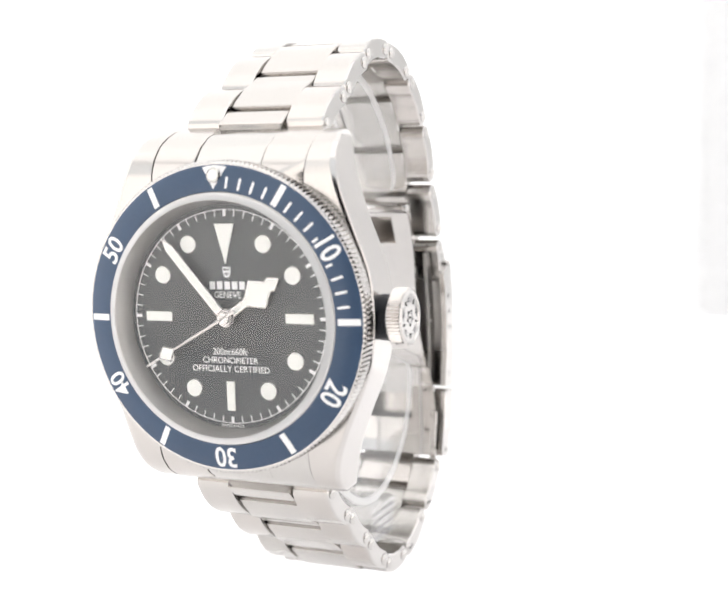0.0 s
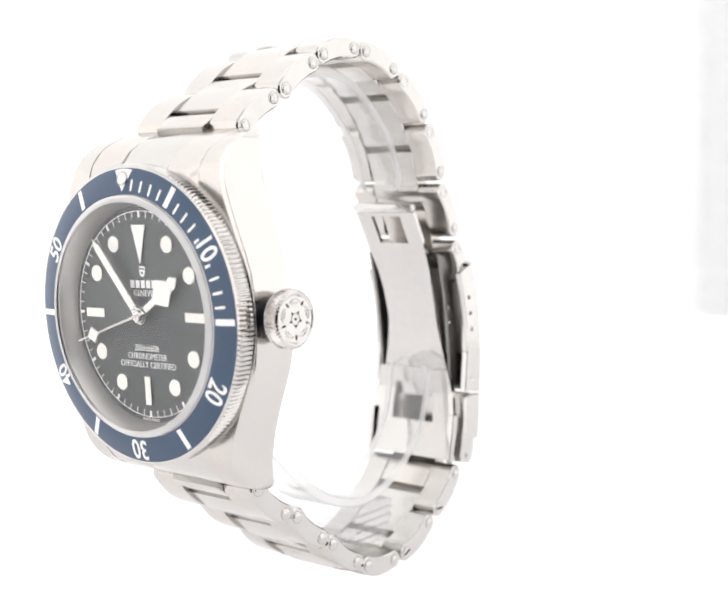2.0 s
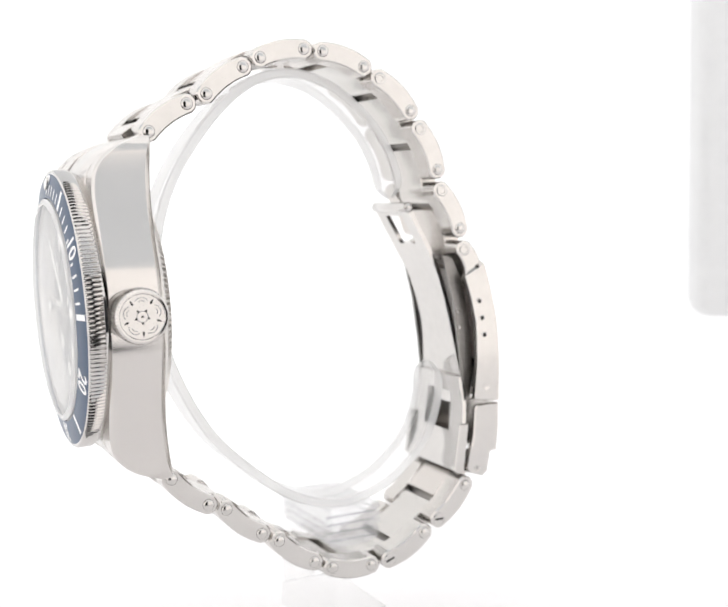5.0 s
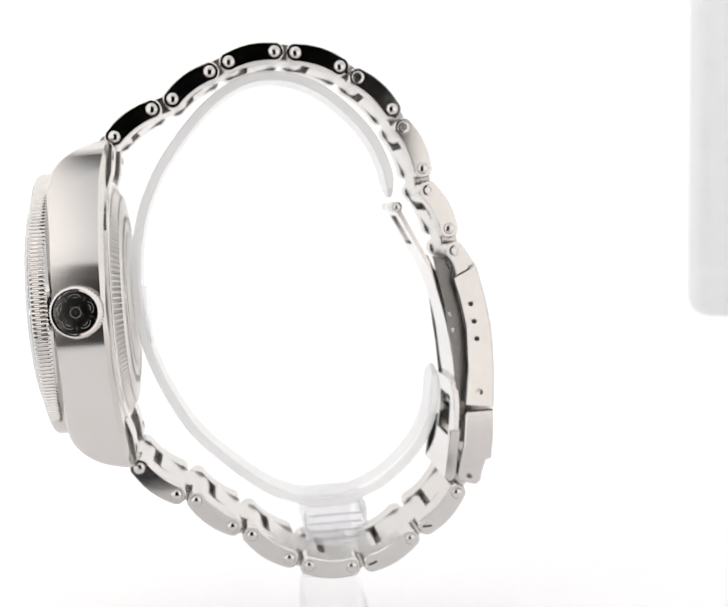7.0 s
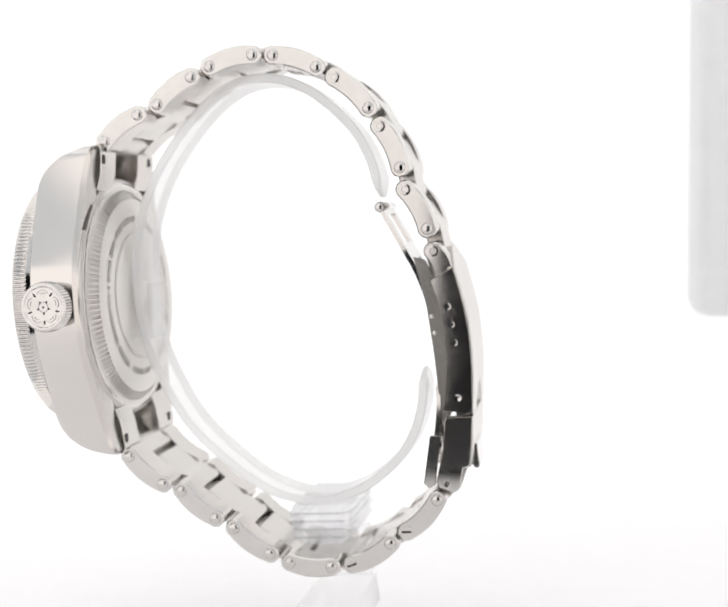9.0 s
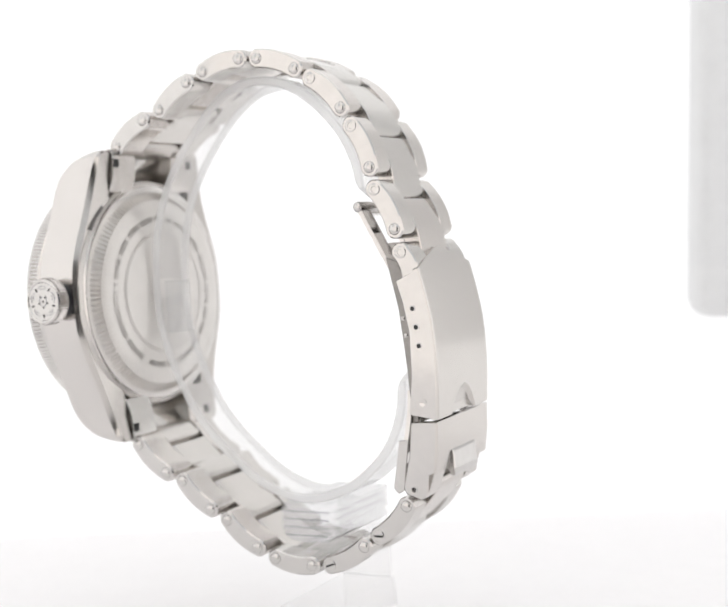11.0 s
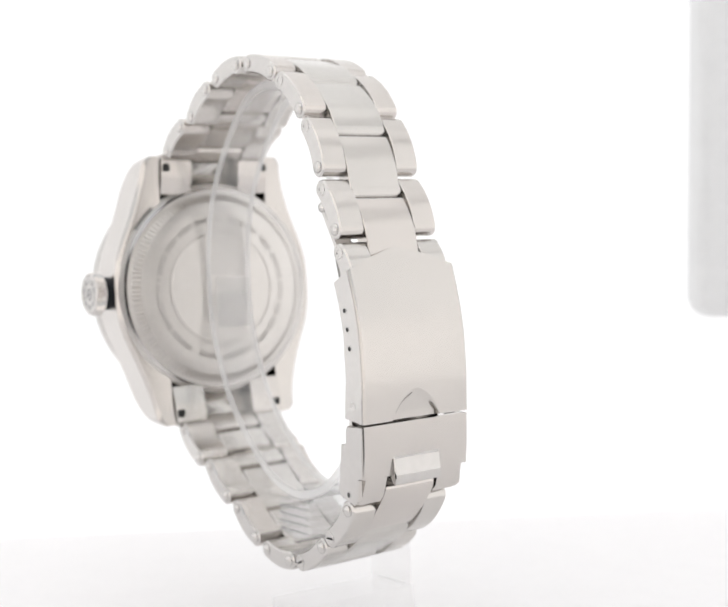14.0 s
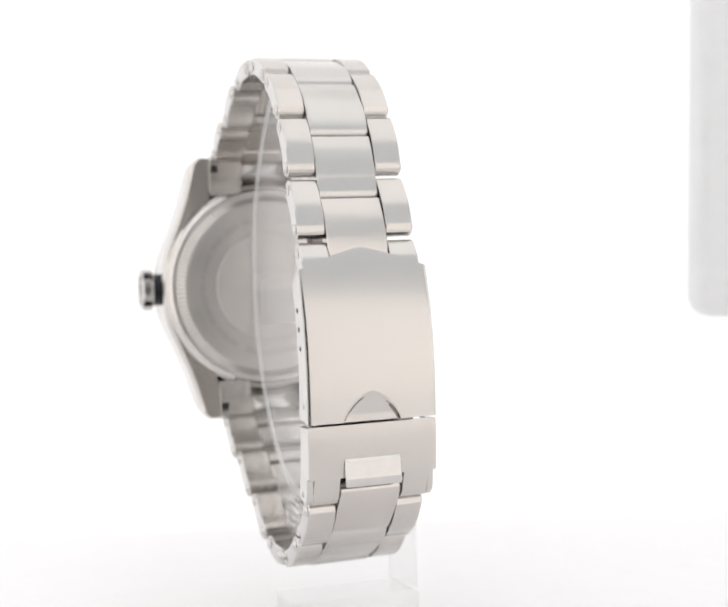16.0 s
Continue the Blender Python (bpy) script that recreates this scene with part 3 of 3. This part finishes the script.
MID = 4.75
bm = bmesh.new()
lathe(bm, [(0.92, -0.5), (0.92, 0.02), (0.85, 0.18), (0.66, 0.32), (0.36, 0.4), (0.0, 0.42)], 20)
PIN = finish("pin", bm, POLISHED)
bm = bmesh.new()
lathe(bm, [(0.95, -0.4), (0.95, 0.04), (0.85, 0.1), (0.5, 0.08), (0.42, -0.05), (0.36, -0.2), (0.0, -0.2)], 20, None, False, 0, [0, 0, 0, 0, 1, 1])
SCREW = finish("screw", bm, [POLISHED, HOLE])
bm = bmesh.new()
lathe(bm, [(0.98, -0.4), (0.98, 0.04), (0.9, 0.1), (0.0, 0.1)], 20)
box(bm, -0.75, 0.75, -0.16, 0.16, 0.06, 0.14, 0, 1)
SLOT = finish("screw", bm, [POLISHED, HOLE])


def stadium(a, b, r, bulge):
    """The side view of an arched link between two pins."""
    a, b = Vector(a), Vector(b)
    d = (b - a).normalized()
    n = Vector((d.y, -d.x))
    if n.dot((a + b) / 2 - Vector((-4, -38))) < 0:
        n = -n
    o = []
    for k in range(7):
        t = k / 6
        o.append(a.lerp(b, t) + n * (r + bulge * 4 * t * (1 - t)))
    for k in range(1, 6):
        g = math.pi * k / 6
        o.append(b + n * r * math.cos(g) + d * r * math.sin(g))
    for k in range(7):
        t = 1 - k / 6
        o.append(a.lerp(b, t) - n * (r - bulge * 4 * t * (1 - t)))
    for k in range(1, 6):
        g = math.pi * k / 6
        o.append(a - n * r * math.cos(g) - d * r * math.sin(g))
    return [tuple(q) for q in o]


def side_links(a, b, screws):
    z = (a[1] + b[1]) / 2
    w = half_width(z)
    for s in (1, -1):
        bm = bmesh.new()
        x0, x1 = MID + 0.08, w
        if s > 0:
            prism(bm, stadium(a, b, 1.5, 0.5), x0, x1, 0.1, 0.2, 0, 1, 2)
        else:
            prism(bm, stadium(a, b, 1.5, 0.5), -x1, -x0, 0.2, 0.1, 0, 1, 2)
        link = part("side_link", bm, [BRUSHED, POLISHED, POLISHED], watch, "brushed steel outer link with polished flank", BR, 30)
        for q, mesh in zip((a, b), screws):
            part("link_pin", mesh, None, link, "", Matrix.Translation((s * (w + 0.0) * MM, q[0] * MM, q[1] * MM)) @ (X90 if s > 0 else X90 @ pose(0, 0, 0, 180, 0, 0)) @ pose(0, 0, 0, 0, 0, 25 * (q[0] % 3)))


def centre_link(line, s0, s1):
    """A centre link along the path: a straight polished face towards the case, a rounded end towards the clasp."""
    body = [s0 + (s1 - 1.7 - s0) * k / 7 for k in range(8)]
    turn = [s1 - 1.7 + 1.7 * math.sin(radians(15 * k)) for k in range(1, 7)]
    fall = [0.0] * 8 + [1.45 * (1 - math.cos(radians(15 * k))) for k in range(1, 7)]
    ss = body + turn
    up = [line.at(s) + line.normal(s) * (1.55 - f - (0.12 if k == 0 else 0)) for k, (s, f) in enumerate(zip(ss, fall))]
    low = [s0 + 0.35 + (s1 - 0.85 - s0) * k / (len(ss) - 1) for k in range(len(ss))]
    down = [line.at(s) - line.normal(s) * (1.1 if k < len(ss) - 1 else 0.8) for k, s in enumerate(low)]
    bm = bmesh.new()
    prism(bm, [tuple(q) for q in up + down[::-1]], -MID, MID, 0.15, 0.15)
    link = part("centre_link", bm, BRUSHED, watch, "brushed steel centre link", BR, 30)
    ss = [s0 - 0.15, s0 + 0.1]
    bm = bmesh.new()
    prism(bm, [tuple(line.at(s) + line.normal(s) * 1.36) for s in ss] + [tuple(line.at(s) + line.normal(s) * 0.5) for s in ss[::-1]], -MID + 0.1, MID - 0.1, 0.05, 0.05)
    part("end_face", bm, POLISHED, link, "polished end face of the link")
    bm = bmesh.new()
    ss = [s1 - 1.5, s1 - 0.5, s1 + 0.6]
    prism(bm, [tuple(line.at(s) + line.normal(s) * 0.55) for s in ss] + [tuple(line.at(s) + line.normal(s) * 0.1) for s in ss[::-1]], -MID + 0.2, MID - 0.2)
    part("joint", bm, SHADED_STEEL, link, "steel joint coloured dark for the shade between the links")


top_line = Line([(22.5, -8.6)] + PINS_TOP + [(1.0, -64.6)])
low_line = Line([(-22.6, -8.4)] + PINS_LOW + [(-30.0, -65.5)])
for pins, line in ((PINS_TOP, top_line), (PINS_LOW, low_line)):
    for i in range(0, len(pins) - 1, 2):
        last = pins is PINS_TOP and i >= 8
        side_links(pins[i], pins[i + 1], (SCREW if last else (SLOT if pins is PINS_LOW and i >= 8 else PIN), PIN))
    starts = [line.where(pins[i]) for i in range(0, len(pins), 2)] + [line.s[-1] + 0.5]
    centre_link(line, starts[0] - 2.2, starts[0] + 2.2)
    for s0, s1 in zip(starts, starts[1:]):
        centre_link(line, s0 + 2.6, min(s1 + 2.3, line.s[-1]))

# -- clasp --
# half links that carry the cover
a, b = (4.6, -63.9), (0.2, -65.3)
side_links(a, b, (SCREW, PIN))
COVER = Line([(6.2, -65.5), (4.6, -66.2), (2.0, -67.1), (-3.0, -68.25), (-7.7, -68.95), (-14.0, -69.1), (-20.6, -68.7)], 10)
CW = 10.0
bm = bmesh.new()
nx, ns = 110, 110
grid_top, grid_low = {}, {}
for i in range(nx + 1):
    x = -CW + 2 * CW * i / nx
    lift = 3.3 * (1 - (abs(x) / CW) ** 1.25)
    for j in range(ns + 1):
        t = j / ns
        s = (4.45 - lift) * (1 - t) + COVER.s[-1] * t
        q, n = COVER.at(s), COVER.normal(s)
        y = q.x
        arch = 4.2 * max(0.0, 1 - abs((x - 0.1) / 4.4) ** 1.7) ** 0.8
        dip = 0.75 * min(1.0, max(0.0, (arch - (y + 20.6)) / 0.5 if arch > 0 else 0.0)) * min(1.0, 0.25 + (-(y + 16.0)) / 4.6) if y < -15.9 else 0.0
        rim = 0.15 * max(0.0, (abs(x) / CW - 0.95) / 0.05) ** 2
        grid_top[i, j] = bm.verts.new((x, *(q - n * (dip + rim))))
        grid_low[i, j] = bm.verts.new((x, *(q - n * 1.1)))
for i in range(nx):
    for j in range(ns):
        bm.faces.new((grid_top[i, j], grid_top[i + 1, j], grid_top[i + 1, j + 1], grid_top[i, j + 1]))
        bm.faces.new((grid_low[i, j], grid_low[i + 1, j], grid_low[i + 1, j + 1], grid_low[i, j + 1]))
for i in range(nx):
    for j in (0, ns):
        bm.faces.new((grid_top[i, j], grid_top[i + 1, j], grid_low[i + 1, j], grid_low[i, j]))
for j in range(ns):
    for i in (0, nx):
        bm.faces.new((grid_top[i, j], grid_top[i, j + 1], grid_low[i, j + 1], grid_low[i, j]))
clasp_cover = part("clasp_cover", bm, BRUSHED, watch, "brushed steel folding clasp cover with thumb notch", BR, 28)
ys = [2.0, -1.0, -4.0, -7.7, -11.0, -14.0, -17.0, -20.5]
outer = [tuple(COVER.at(COVER.where((y, curve([(-20.6, -68.7), (-7.7, -68.95), (2.0, -67.1)], y)))) + Vector((0, 0.25))) for y in ys]
inner = [(-19.9, -64.1), (-14.0, -64.9), (-7.4, -64.95), (-3.0, -64.2), (0.3, -63.3)]
for x0, x1 in ((CW - 1.0, CW + 0.03), (-CW - 0.03, -CW + 1.0)):
    bm = bmesh.new()
    prism(bm, outer + inner, x0, x1, 0.0 if x0 > 0 else 0.1, 0.1 if x0 > 0 else 0.0, 1, 0)
    part("cover_wall", bm, [POLISHED, POLISHED], clasp_cover, "polished side wall of the clasp", None, 30)
    for y, z, r in ((-3.9, -65.7, 0.42), (-6.7, -66.1, 0.42), (-9.5, -66.4, 0.42), (-18.0, -66.4, 0.5)):
        bm = bmesh.new()
        s = 1 if x0 > 0 else -1
        lathe(bm, [(r + 0.14, -0.3), (r + 0.14, 0.03), (r, 0.03), (r - 0.06, 0.012), (0.0, 0.012)], 18, None, False, 0, [0, 0, 0, 1] if r < 0.45 else [0, 0, 0, 0])
        part("pin_hole" if r < 0.45 else "hinge_pin", bm, [POLISHED, HOLE], clasp_cover, "", Matrix.Translation((s * (CW + 0.03) * MM, y * MM, z * MM)) @ (X90 if s > 0 else X90 @ pose(0, 0, 0, 180, 0, 0)))

# the catch below the cover
bm = bmesh.new()
prism(bm, [(-20.95, -68.55), (-25.0, -68.35), (-28.8, -67.8), (-28.8, -66.6), (-25.0, -67.1), (-20.95, -67.3)], -CW, CW, 0.2, 0.2)
for s in (1, -1):
    lo, hi = (CW - 1.0, CW + 0.02) if s > 0 else (-CW - 0.02, -CW + 1.0)
    prism(bm, [(-20.95, -68.4), (-25.0, -68.15), (-28.7, -67.6), (-29.0, -66.6), (-32.2, -65.9), (-32.8, -65.0), (-32.0, -62.6), (-31.0, -62.3), (-26.0, -63.6), (-21.4, -64.1), (-20.95, -64.5)], lo, hi, 0.0 if s > 0 else 0.2, 0.2 if s > 0 else 0.0, 0, 1)
    lo, hi = (MID + 0.25, CW - 1.0) if s > 0 else (-CW + 1.0, -MID - 0.25)
    prism(bm, [(-28.7, -67.3), (-32.1, -65.95), (-32.9, -65.0), (-32.2, -63.0), (-29.0, -65.0)], lo, hi, 0.1, 0.1)
catch = part("clasp_catch", bm, [BRUSHED, POLISHED], watch, "brushed steel clasp catch", BR, 30)
for s in (1, -1):
    for y, z in ((-31.3, -64.0),):
        bm = bmesh.new()
        lathe(bm, [(0.6, -0.3), (0.6, 0.03), (0.45, 0.03), (0.4, 0.0), (0.0, 0.0)], 18, None, False, 0, [0, 0, 0, 1])
        part("hinge_pin", bm, [POLISHED, HOLE], catch, "", Matrix.Translation((s * (CW + 0.02) * MM, y * MM, z * MM)) @ (X90 if s > 0 else X90 @ pose(0, 0, 0, 180, 0, 0)))
bm = bmesh.new()
prism(bm, [(-25.9, -68.1), (-26.3, -68.5), (-28.6, -68.6), (-29.7, -68.7), (-30.2, -68.45), (-30.1, -67.8), (-28.6, -67.0), (-26.0, -67.2)], -4.2, 4.6, 0.15, 0.15)
part("latch", bm, POLISHED, catch, "polished steel safety latch")


def blade(name, pts, widths, thick, holes, label):
    """A curved springy plate along a path, with rectangular windows (s0, s1, half width)."""
    line = Line(pts, 6)
    n, m = 40, 16
    bm = bmesh.new()
    tops, lows = {}, {}
    for j in range(n + 1):
        s = line.s[-1] * j / n
        w = soft_curve(widths, s)
        for i in range(m + 1):
            x = -w + 2 * w * i / m
            q, nn = line.at(s), line.normal(s)
            tops[i, j] = bm.verts.new((x, *(q + nn * thick / 2)))
            lows[i, j] = bm.verts.new((x, *(q - nn * thick / 2)))

    def solid(i, j):
        if not (0 <= i < m and 0 <= j < n):
            return False
        s = line.s[-1] * (j + 0.5) / n
        u = abs((i + 0.5) / m * 2 - 1)
        return not any(a < s < b and u < h for a, b, h in holes)

    for j in range(n):
        for i in range(m):
            if not solid(i, j):
                continue
            bm.faces.new((tops[i, j], tops[i + 1, j], tops[i + 1, j + 1], tops[i, j + 1]))
            bm.faces.new((lows[i, j], lows[i + 1, j], lows[i + 1, j + 1], lows[i, j + 1]))
            for di, dj, e in ((-1, 0, ((i, j), (i, j + 1))), (1, 0, ((i + 1, j), (i + 1, j + 1))), (0, -1, ((i, j), (i + 1, j))), (0, 1, ((i, j + 1), (i + 1, j + 1)))):
                if not solid(i + di, j + dj):
                    bm.faces.new((tops[e[0]], tops[e[1]], lows[e[1]], lows[e[0]]))
    return part(name, bm, POLISHED, watch, label, BR, 30)


upper = blade("clasp_blade", [(12.2, -55.4), (9.0, -57.0), (5.4, -58.8), (0.0, -61.2), (-7.6, -63.0), (-15.1, -63.7), (-21.5, -64.2)], [(-5, 6.1), (0, 6.1), (8, 6.0), (16, 5.3), (22, 5.2), (27, 6.0), (32, 7.2), (40, 7.6)], 0.7, [(2.2, 7.4, 0.56)], "polished curved inner blade of the folding clasp")
bm = bmesh.new()
lathe(bm, [(0.0, -6.45), (0.45, -6.4), (0.7, -6.25), (0.85, -6.0), (0.85, 6.0), (0.7, 6.25), (0.45, 6.4), (0.0, 6.45)], 20)
part("hinge_tube", bm, POLISHED, upper, "polished hinge tube", Matrix.Translation((0, 11.9 * MM, -55.6 * MM)) @ X90)
blade("clasp_blade", [(-16.5, -63.1), (-20.0, -63.1), (-24.0, -62.6), (-28.5, -61.7), (-31.6, -60.5)], [(-5, 7.0), (0, 7.3), (4, 8.2), (8, 8.8), (30, 9.0)], 0.7, [(2.8, 9.4, 0.46)], "polished windowed lower blade of the folding clasp")
bm = bmesh.new()
for s in (1, -1):
    lo, hi = (8.0, 9.2) if s > 0 else (-9.2, -8.0)
    prism(bm, [(-24.0, -63.2), (-24.0, -61.6), (-31.4, -60.2), (-32.2, -61.0), (-31.6, -62.0)], lo, hi, 0.1, 0.1)
part("blade_cheek", bm, POLISHED, watch, "polished cheek beside the clasp blade", BR)
bm = bmesh.new()
prism(bm, [(1.0, -65.4), (-8.0, -66.8), (-14.0, -67.2), (-14.0, -67.6), (-8.0, -67.4), (1.0, -66.3)], -8.6, 8.6, 0.1, 0.1)
part("inner_plate", bm, BLASTED, watch, "dull steel plate inside the clasp", BR)

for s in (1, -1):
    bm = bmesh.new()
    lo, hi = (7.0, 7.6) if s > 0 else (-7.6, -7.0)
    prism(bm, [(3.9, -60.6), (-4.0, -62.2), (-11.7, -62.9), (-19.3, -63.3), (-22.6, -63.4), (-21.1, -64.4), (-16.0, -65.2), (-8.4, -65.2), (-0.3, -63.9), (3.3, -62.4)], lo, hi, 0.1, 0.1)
    rail = part("clasp_rail", bm, SHADED_STEEL, watch, "steel rail coloured dark for the shade inside the clasp", BR)
    for y, z in ((-5.5, -62.9), (-8.1, -63.2)):
        bm = bmesh.new()
        lathe(bm, [(0.34, -0.2), (0.34, 0.08), (0.2, 0.16), (0.0, 0.18)], 14)
        part("rail_rivet", bm, POLISHED, rail, "small bright rivet", Matrix.Translation((s * 7.6 * MM, y * MM, z * MM)) @ (X90 if s > 0 else X90 @ pose(0, 0, 0, 180, 0, 0)))

# ---- the clear stand: an open ring, a grooved block, a stem and a foot ----
stand = tagged(new("display_stand"), "clear acrylic open ring watch stand on a small foot", "stand")
stand.location = (0, 0, FLOOR)
SM = Matrix.Translation((0, 0, BASE - FLOOR)) @ LM
RING = [(13.5, -55.3), (18.9, -54.5), (24.9, -51.5), (31.0, -45.2), (33.6, -38.3), (32.5, -31.4), (26.9, -24.3), (17.3, -17.4), (6.3, -14.3), (-7.0, -14.8), (-20.2, -20.4), (-28.9, -28.6), (-33.2, -35.0), (-34.8, -42.0), (-33.2, -49.0), (-29.8, -54.2), (-25.6, -57.9), (-20.0, -60.1), (-14.2, -60.6)]
ring = Line(RING, 5)
n = 110
up, down = [], []
for k in range(n + 1):
    s = ring.s[-1] * k / n
    h = 0.75 * (1 - 0.6 * max(0.0, 1 - min(k, n - k) / 2.0))
    up.append(tuple(ring.at(s) + ring.normal(s) * h))
    down.append(tuple(ring.at(s) - ring.normal(s) * h))
bm = bmesh.new()
o = up + down[::-1]
tip = [4.3 - 3.0 * (1 - math.sqrt(max(0.0, 1 - (1 - min(1.0, min(k, n - k) * ring.s[-1] / n / 3.0)) ** 2))) for k in range(n + 1)]
tip += tip[::-1]
rows = [[bm.verts.new((-1.0 + side * (h - less), y, z)) for h, (y, z) in zip(tip, oo)] for side, less, oo in ((-1, 0, inset(o, 0.25)), (-1, 0.25, o), (1, 0.25, o), (1, 0, inset(o, 0.25)))]
N = len(o)
for p, q in zip(rows, rows[1:]):
    for i in range(N):
        bm.faces.new((p[i], p[(i + 1) % N], q[(i + 1) % N], q[i])).material_index = 0 if p is rows[1] else 1
for r in (rows[0], rows[-1]):
    for k in range(n):
        bm.faces.new((r[k], r[k + 1], r[N - 2 - k], r[N - 1 - k])).material_index = 1
part("ring", bm, [CLEAR_RING, ACRYLIC_EDGE], stand, "clear acrylic open ring", SM, 40)
bm = bmesh.new()
box(bm, -4.4, 2.1, -7.2, 1.9, -15.7, -15.05, 0.2)
part("boss", bm, CLEAR_RING, stand, "small clear square boss on the ring", SM)
grooved = [(-35.3, -38.2)]
for k in range(3):
    y = -36.4 - 1.25 * k
    grooved += [(y, -37.7), (y - 0.85, -37.7), (y - 0.95, -38.3), (y - 1.15, -38.3)]
grooved += [(-40.4, -37.9), (-41.4, -39.3), (-41.9, -42.6), (-41.6, -46.0), (-40.5, -47.7)]
for k in range(3):
    y = -38.95 + 1.25 * k
    grooved += [(y - 0.2, -47.3), (y, -47.3), (y + 0.1, -47.9), (y + 0.95, -47.9)]
grooved += [(-35.4, -47.4)]
bm = bmesh.new()
prism(bm, grooved, -14.0, 4.5, 0.3, 0.3, 0, 0)
block_part = part("grooved_block", bm, BLOCK, stand, "grooved clear acrylic block under the ring", SM)
for k in range(4):
    bm = bmesh.new()
    box(bm, 4.45, 4.75, -36.75 - 1.3 * k, -36.45 - 1.3 * k, -46.9 + 0.2 * k, -38.4, 0.08)
    part("ridge", bm, RIDGE, block_part)
bm = bmesh.new()
box(bm, -16.1, -14.05, -52.0, -36.0, -46.8, -37.6, 0.4)
part("stem", bm, CLEAR_RING, stand, "clear acrylic stem", SM)
bm = bmesh.new()
prism(bm, [(-52.1, -37.4), (-56.2, -36.8), (-56.9, -47.6), (-52.1, -47.2)], -16.1, 6.2, 0.4, 0.4)
part("foot", bm, CLEAR_RING, stand, "clear acrylic foot", SM)


# ---- what moves: watch and stand turn together, the pointers run ----
def motions():
    turns = [(t, radians(START + RATE * t)) for t in range(0, 17, 2)]
    walk(watch, [(t, Matrix.Translation((0, 0, BASE)) @ Matrix.Rotation(a, 4, "Z")) for t, a in turns])
    walk(stand, [(t, Matrix.Translation((0, 0, FLOOR)) @ Matrix.Rotation(a, 4, "Z")) for t, a in turns])
    walk(second, [(t, LM @ pose(0, 0, 0, 0, 0, -240.6 - 6 * t)) for t in range(0, 17)])
    walk(minute, [(t, LM @ pose(0, 0, 0, 0, 0, 40.6 - 0.1 * t)) for t in (0, 8, 16)])


motions()
